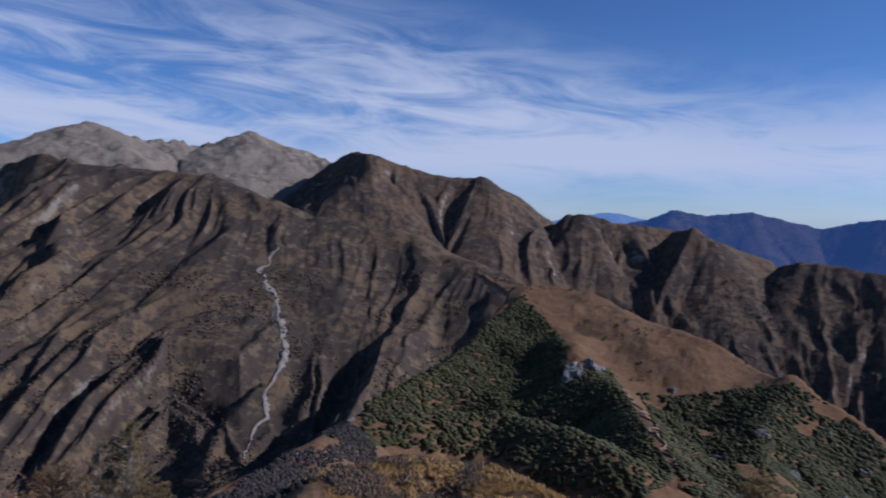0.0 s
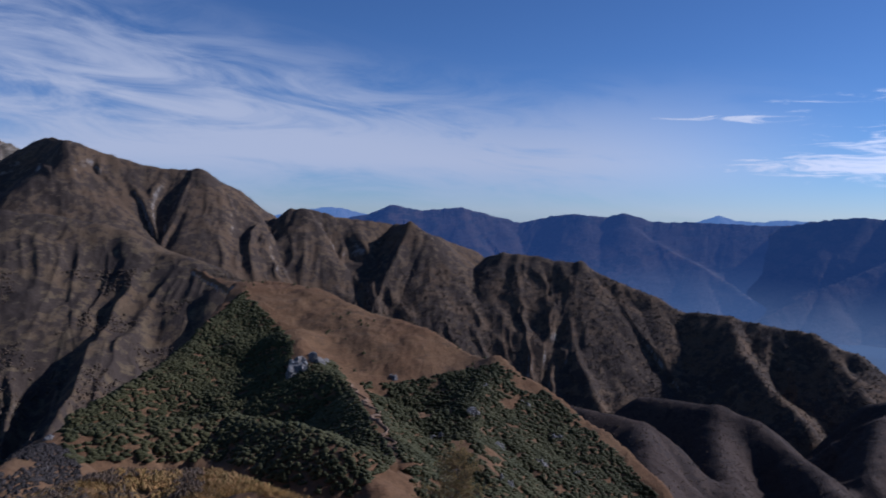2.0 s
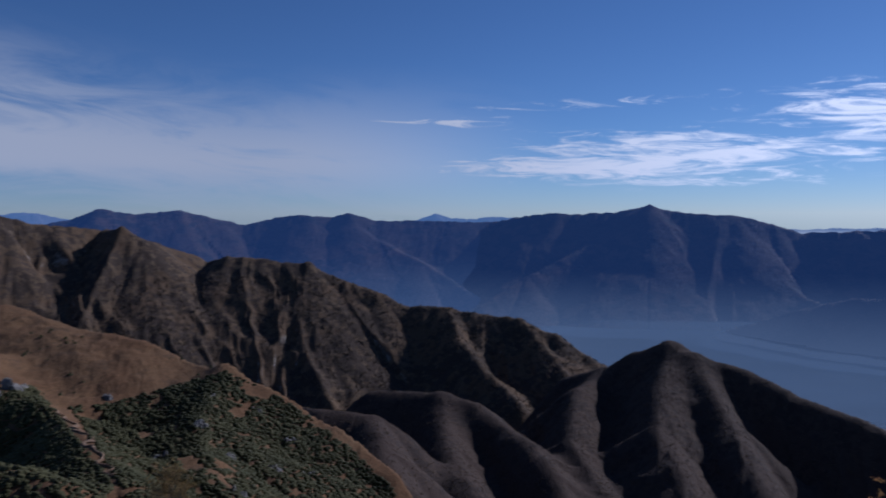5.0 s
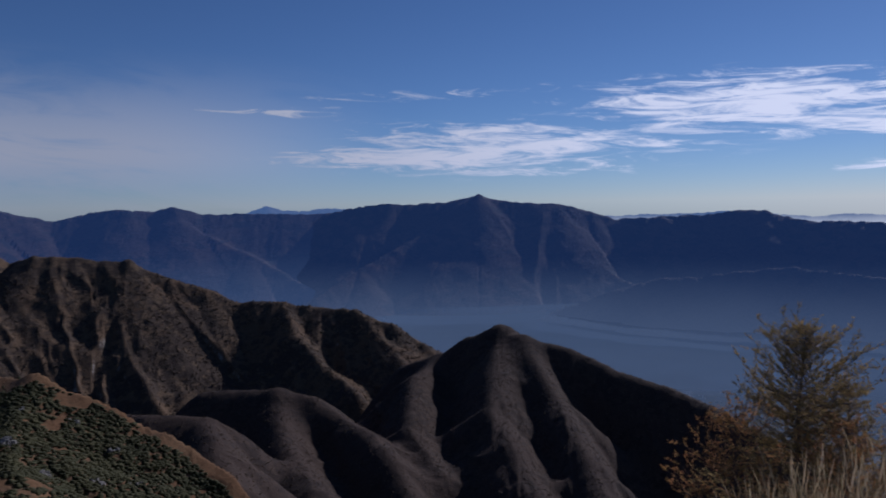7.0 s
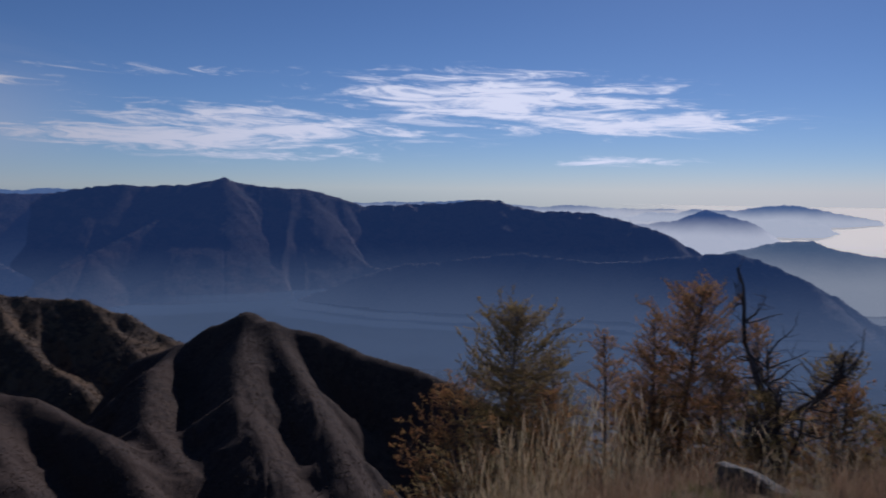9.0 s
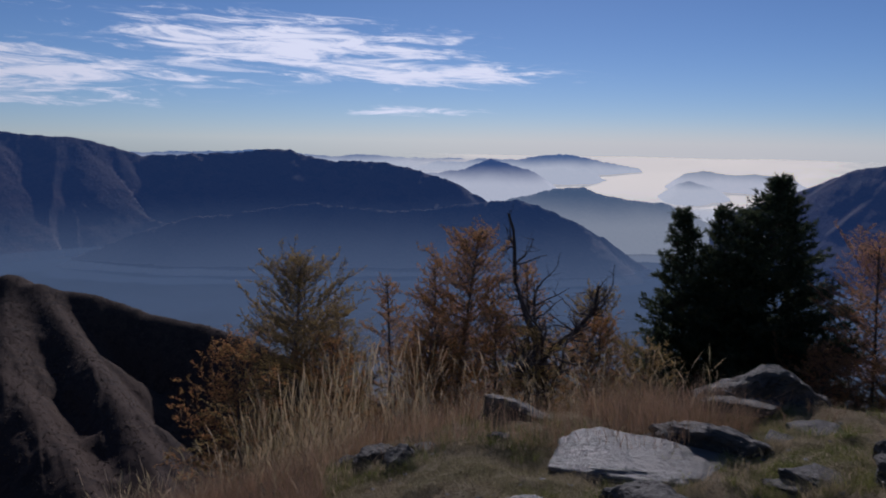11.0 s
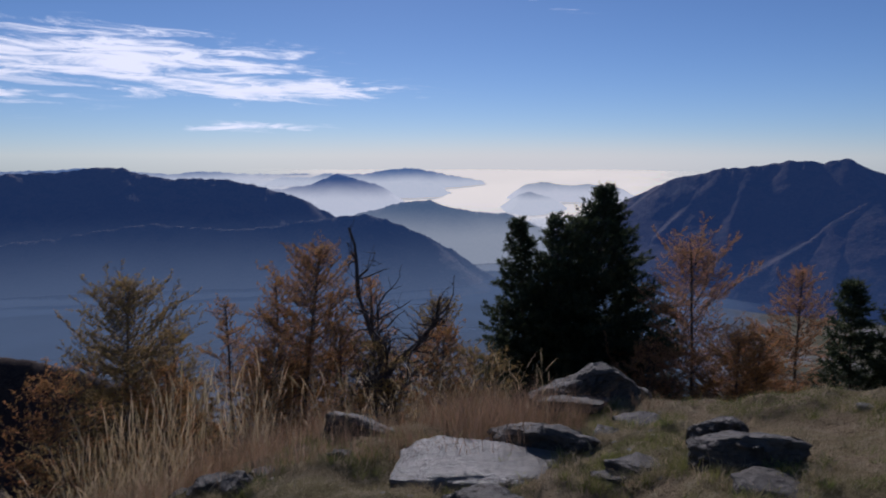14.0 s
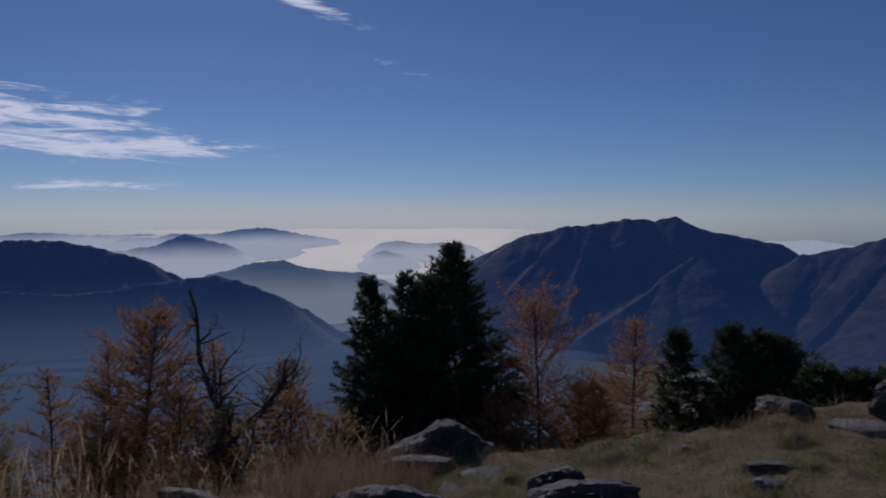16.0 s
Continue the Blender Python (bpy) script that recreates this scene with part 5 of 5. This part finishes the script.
ROCKS = (
    ("slab", 101.9, 4.38, 1.26, 0.72, 0.13, 6, 3, "broad pale grey rock slab lying on turf", 0.2, (3, 2)),
    ("rock", 107.6, 4.75, 0.74, 0.34, 0.22, -10, 5, "dark wedge-shaped rock in the turf", 0.15, (-13, 9)),
    ("boulder", 111.0, 6.1, 1.15, 0.6, 0.5, 0, 7, "large grey boulder before the spruce", 0.0, (0, 0)),
    ("slab", 109.9, 5.75, 0.68, 0.3, 0.06, -3, 8, "thin grey slab leaning on the boulder", -1.2, (-3, -4)),
    ("rock", 122.3, 4.22, 0.78, 0.3, 0.19, 6, 9, "long dark rock in the turf", 0.12, (-13, 0)),
    ("rock", 120.6, 4.62, 0.40, 0.26, 0.22, 8, 33, "dark rock behind the long one", 0.1, (-12, 4)),
    ("rock", 93.1, 5.3, 0.70, 0.3, 0.17, -8, 10, "dark broken rock at the grass edge", 0.1, (-12, 9)),
    ("rock", 81.9, 4.55, 0.38, 0.3, 0.16, 15, 11, "broken grey rock in the turf", 0.15, (-10, 12)),
    ("rock", 83.9, 4.32, 0.24, 0.2, 0.13, 40, 31, "small dark broken rock in the turf", 0.1, (-8, -6)),
    ("rock", 79.7, 4.75, 0.18, 0.16, 0.10, 10, 37, "small broken grey rock in the turf", 0.1, (-8, 0)),
    ("slab", 86.0, 4.6, 0.22, 0.2, 0.05, 10, 38, "flat grey rock sunk in turf", 0.2, (3, 0)),
    ("slab", 94.0, 3.42, 0.46, 0.36, 0.07, 4, 12, "pale grey rock in the turf", 0.25, (2, 0)),
    ("rock", 103.2, 3.62, 0.46, 0.36, 0.15, -12, 13, "rough grey rock beside the slab", 0.2, (-8, 8)),
    ("rock", 117.0, 3.6, 0.36, 0.28, 0.08, 10, 15, "pale glittering rock half sunk in turf", 0.2, (5, 0)),
    ("slab", 110.2, 3.35, 0.36, 0.26, 0.06, 0, 39, "flat pale rock half sunk in turf", 0.4, (4, 0)),
    ("slab", 115.2, 4.32, 0.40, 0.26, 0.07, 18, 14, "flat grey rock sunk in turf", 0.3, (2, 4)),
    ("slab", 113.6, 4.2, 0.36, 0.2, 0.05, 10, 41, "flat grey rock sunk in turf", 0.3, (2, 4)),
    ("slab", 114.8, 5.3, 0.46, 0.4, 0.07, -15, 16, "flat grey rock sunk in turf", 0.3, (3, 0)),
    ("slab", 112.6, 5.0, 0.30, 0.24, 0.05, 15, 42, "flat grey rock sunk in turf", 0.3, (3, 0)),
    ("slab", 124.2, 3.85, 0.46, 0.36, 0.07, 10, 18, "flat grey rock sunk in turf", 0.35, (4, 3)),
    ("slab", 73.6, 4.5, 0.36, 0.3, 0.09, -20, 32, "flat grey rock sunk in turf", 0.3, (3, 0)),
    ("rock", 76.6, 4.9, 0.14, 0.1, 0.07, 0, 17, "small dark rock at the turf's edge", 0.2, (0, 0)),
    ("rock", 91.8, 4.55, 0.17, 0.14, 0.07, 0, 34, "small grey rock in the turf", 0.2, (0, 5)),
    ("rock", 128.9, 6.4, 0.46, 0.3, 0.12, 5, 19, "grey rock on the brow of the knoll", 0.15, (-4, 0)),
    ("rock", 136.2, 6.7, 0.68, 0.4, 0.20, -5, 20, "dark low rock on the brow of the knoll", 0.1, (-6, 0)),
    ("rock", 143.0, 6.7, 0.46, 0.4, 0.30, 20, 30, "grey rock on the brow of the knoll", 0.15, (0, 8)),
    ("slab", 140.6, 6.3, 0.5, 0.3, 0.06, 0, 43, "flat pale rock on the brow of the knoll", 0.2, (3, 0)),
    ("rock", 138.0, 9.3, 0.6, 0.5, 1.25, 12, 22, "piled grey rocks behind the brow", 0.1, (-6, 0)),
    ("rock", 139.6, 9.4, 0.5, 0.5, 1.4, 40, 23, "piled grey rocks behind the brow", 0.1, (0, 6)),
    ("rock", 141.4, 9.5, 0.7, 0.5, 1.45, 70, 29, "piled grey rocks behind the brow", 0.1, (4, 0)),
    ("rock", 143.4, 9.5, 0.7, 0.5, 1.55, 20, 35, "piled grey rocks behind the brow", 0.1, (0, -5)),
    ("rock", 129.9, 5.65, 0.15, 0.12, 0.05, 0, 24, "small pale rock in the turf", 0.2, (3, 0)),
    ("rock", 137.0, 5.75, 0.13, 0.1, 0.06, 0, 26, "small dark rock in the turf", 0.2, (0, 0)),
    ("slab", 135.5, 5.0, 0.36, 0.2, 0.05, 5, 27, "flat dark rock in the turf", 0.2, (-3, 0)),
    ("rock", 135.3, 4.6, 0.22, 0.18, 0.10, 5, 36, "pale broken rock in the turf", 0.2, (3, 0)),
    ("rock", 88.5, 3.2, 0.18, 0.14, 0.07, 0, 28, "small grey rock in the turf", 0.3, (0, 0)),
)
for row in ROCKS:
    rock(*row)


def pebbles(rng, n):
    """Small flat stones strewn over the turf, joined."""
    az, r = np.radians(rng.uniform(72, 144, n)), rng.uniform(2.9, 6.2, n)
    x, y = 0.49 + r * np.sin(az), -0.09 + r * np.cos(az)
    keep = fractal(x / 0.8, y / 0.8, 2, 131) > -0.1
    p = np.stack([x, y, ground_height(x, y)], -1)[keep]
    size = rng.uniform(0.01, 0.036, len(p))
    p[:, 2] -= 0.3 * size
    corner = np.array([(math.cos(a) * w, math.sin(a) * w, z) for z, w in ((-0.4, 1.0), (0.25, 0.9), (0.4, 0.55)) for a in np.arange(6) * math.pi / 3])
    co = p[:, None] + corner[None] * size[:, None, None] * rng.uniform(0.6, 1.25, (len(p), 18, 3)) * np.array([1.0, 1.0, 0.7])
    quads = [(6 * k + j, 6 * k + (j + 1) % 6, 6 * k + 6 + (j + 1) % 6, 6 * k + 6 + j) for k in (0, 1) for j in range(6)] + [(12, 13, 14, 15), (12, 15, 16, 17)]
    f = (np.arange(len(p))[:, None, None] * 18 + np.array(quads)[None]).reshape(-1, 4)
    tagged(new("pebbles", mesh_from("pebbles", co.reshape(-1, 3), f, M_PALE)), "small pale stones strewn over the turf", "stones", kind="stuff")


pebbles(np.random.default_rng(17), 240)


def far_reach(field, az, el, r0, r1):
    """How far off a mountain's surface is met, looking along el on bearing az."""
    r = np.arange(r0, r1, 1.0)
    a = radians(az)
    z = field(r * math.sin(a), r * math.cos(a))
    hit = np.nonzero(z > EYE + r * math.tan(radians(el)))[0]
    return float(r[hit[0]]) if len(hit) else (r0 + r1) / 2


CRAGS = ((10.8, -11.6, 18, 15, 8), (9.9, -12.2, 11, 11, 4), (11.5, -11.2, 11, 9, 4), (17.0, -12.6, 8, 6, 4), (23.6, -15.2, 8, 9, 4), (25.2, -17.4, 8, 9, 4), (27.4, -14.4, 7, 7, 3), (20.5, -17.0, 6, 7, 3),
         (29.5, -16.8, 7, 8, 3), (-6.6, -15.6, 5, 2.4, 4), (-8.6, -16.2, 3.5, 1.6, 3), (-7.4, -17.4, 3, 1.2, 3), (-11.0, -17.9, 3, 1.4, 3), (-2.6, -18.6, 2.2, 0.8, 3), (22.0, -19.4, 6, 7, 3), (26.0, -20.0, 6, 7, 3),
         (24.2, -13.2, 6, 6, 3), (31.0, -19.0, 6, 6, 3), (28.4, -18.4, 6, 7, 3))
crag_rng = np.random.default_rng(12)
for k, (az, el, wide, tall, pieces) in enumerate(CRAGS):
    r = far_reach(SPUR.height, az, el, 90, 700)
    for q in range(pieces):
        side, w = crag_rng.uniform(-0.45, 0.45) * wide, wide * crag_rng.uniform(0.4, 0.75)
        rock("crag", az + math.degrees(side / r), r + crag_rng.uniform(-0.3, 0.3) * wide, w, w * 0.8, tall * crag_rng.uniform(0.3, 0.55), crag_rng.uniform(0, 90), 60 + 10 * k + q, "pale limestone crag among pines on the spur",
             0.3, (0, crag_rng.uniform(-12, 12)), SPUR.height, M_LIME)


def ribbon(name, field, line, r0, r1, wide, mat, label, category, seed):
    """A strip of bare ground draped down a slope, with ragged edges."""
    rng = np.random.default_rng(seed)
    pts = np.array([spot(az, 0, far_reach(field, az, el, r0, r1))[:2] for az, el in line])
    t = np.linspace(0, len(pts) - 1, 26 * len(pts))
    mid = np.stack([np.interp(t, range(len(pts)), pts[:, k]) for k in (0, 1)], -1)
    mid = mid + 1.8 * min(wide, 5.0) * np.stack([fractal(t * 3.1, t * 0 + seed, 3, 5), fractal(t * 3.1, t * 0 + seed, 3, 9)], -1)
    n = np.gradient(mid, axis=0)
    n = unit(np.stack([-n[:, 1], n[:, 0]], -1))
    co = []
    for f in np.linspace(-1, 1, 7):
        w = wide * 0.5 * np.clip(0.9 + 2.2 * fractal(t * 3.0, t * 0 + 3 * f, 4, seed), 0.08, 2.2) * (0.3 + 0.7 * np.abs(fractal(t * 7.0, t * 0 + 1.7, 2, seed + 4))) * (0.35 + 0.65 * np.sin(np.pi * np.clip(t / t[-1], 0.04, 0.96)))
        q = mid + n * (w * f)[:, None]
        co.append(np.stack([q[:, 0], q[:, 1], field(q[:, 0], q[:, 1]) + 0.9 - 1.1 * abs(f) ** 3], -1))
    co = np.stack(co, 1)
    i = np.arange(co.shape[0] * 7).reshape(-1, 7)
    faces = np.stack([i[:-1, :-1], i[1:, :-1], i[1:, 1:], i[:-1, 1:]], -1).reshape(-1, 4)
    return tagged(new(name, mesh_from(name, co.reshape(-1, 3), faces, mat, True)), label, category, kind="structure")


ribbon("scree", BROWN.height, [(-12.4, -2.6), (-13.6, -4.6), (-12.6, -6.4), (-11.6, -10.0), (-12.8, -14.0), (-14.8, -18.0)], 560, 1300, 13.0, M_SCREE, "pale scree gully down the brown mountainside", "scree", 3)
ribbon("path", SPUR.height, [(14.0, -13.2), (14.9, -14.4), (16.0, -15.8), (17.6, -17.8)], 150, 600, 4.5, M_EARTH, "bare brown track between the pines", "track", 5)

# ---------------------------------------------------------------- grass


def sown(rng, n, az0, az1, r0, r1, seed, patch, limit):
    az, r = np.radians(rng.uniform(az0, az1, n)), rng.uniform(r0, r1, n)
    x, y = r * np.sin(az), r * np.cos(az)
    keep = (fractal(x / patch, y / patch, 3, seed) > limit) & (rng.uniform(0, 1, n) < 0.12 + (r - r0) / (0.35 * (r1 - r0)))
    x, y = x[keep], y[keep]
    return np.stack([x, y, ground_height(x, y) - 0.01], -1)


def grass(name, base, low, high, width, lean, mat, label, seed, heads=False):
    rng = np.random.default_rng(seed)
    n = len(base)
    h = rng.uniform(low, high, n)
    tagged(new(name, mesh_from(name, *blades(rng, base, h, width * rng.uniform(0.6, 1.4, n), lean, heads, high < 0.08), mat)), label, "grass", kind="stuff")


rng = np.random.default_rng(8)
grass("turf_grass", sown(rng, 190000, 60, 146, 1.6, 7, 101, 0.9, 0.24), 0.02, 0.06, 0.004, 1.0, M_GREEN, "short green tufts in the turf", 1)
grass("dry_turf", sown(rng, 210000, 58, 146, 1.6, 7.5, 102, 0.5, -0.15), 0.015, 0.05, 0.0035, 1.3, M_HAY, "short dry straw-coloured turf", 2)
mid = sown(rng, 520, 60, 146, 1.9, 6.8, 103, 0.8, -0.1)
# tufts close round the larger rocks
ring = []
for kind, az, r, wide, deep, *rest in ROCKS:
    if r < 6.3:
        p = at(az, r)
        a = rng.uniform(0, 6.28, int(10 + 16 * wide))
        x, y = np.cos(a) * (wide * 0.5 + 0.03), np.sin(a) * (deep * 0.5 + 0.04)
        c, s = math.cos(radians(-az)), math.sin(radians(-az))
        ring.append(np.stack([p.x + c * x - s * y, p.y + s * x + c * y], -1))
ring = np.concatenate(ring)
mid = np.concatenate([mid, np.concatenate([ring, (ground_height(ring[:, 0], ring[:, 1]) - 0.01)[:, None]], 1)])
for name, pick, mat, label, seed in (("tussocks", mid[::2], M_GREEN, "green grass tussocks round the rocks", 3), ("straw_tussocks", mid[1::2], M_HAY, "straw-coloured grass tussocks in the turf", 9)):
    own = np.random.default_rng(seed)
    size = own.uniform(0.4, 1.3, len(pick))
    stand = np.repeat(pick, 60, 0) + np.concatenate([own.normal(0, 0.05, (60 * len(pick), 2)) * np.repeat(size, 60)[:, None], np.zeros((60 * len(pick), 1))], 1)
    grass(name, stand, 0.02, 0.10, 0.0032, 1.1, mat, label, seed)
grass("tall_grass", sown(rng, 2500, 74.5, 87.5, 6.0, 8.4, 104, 0.9, -0.1), 0.5, 1.25, 0.003, 0.24, M_STRAW, "tall pale plumed dry grass", 4, True)
grass("rusty_grass", sown(rng, 62000, 60, 110, 4.9, 8.6, 105, 0.7, 0.0), 0.08, 0.42, 0.003, 0.8, M_RUST, "rusty dry grass along the turf's edge", 5)
grass("seed_grass", sown(rng, 3900, 58, 107.5, 4.9, 9.0, 106, 0.6, 0.0), 0.2, 0.7, 0.0022, 0.5, M_STRAW, "dry seed-headed grass along the turf's edge", 6, True)
grass("fringe_grass", sown(rng, 26000, 57, 80, 3.3, 6.0, 108, 0.7, -0.15), 0.06, 0.34, 0.0028, 0.8, M_RUST, "rusty dry grass where the turf falls away", 11)
grass("fringe_stalks", sown(rng, 1500, 57, 82, 3.6, 6.0, 109, 0.7, -0.1), 0.2, 0.5, 0.002, 0.5, M_STRAW, "thin dry seed stalks where the turf falls away", 12, True)
grass("edge_grass", sown(rng, 9000, 110, 146, 5.8, 9, 107, 0.9, 0.0), 0.05, 0.22, 0.004, 0.7, M_RUST, "dry grass along the brow", 7)
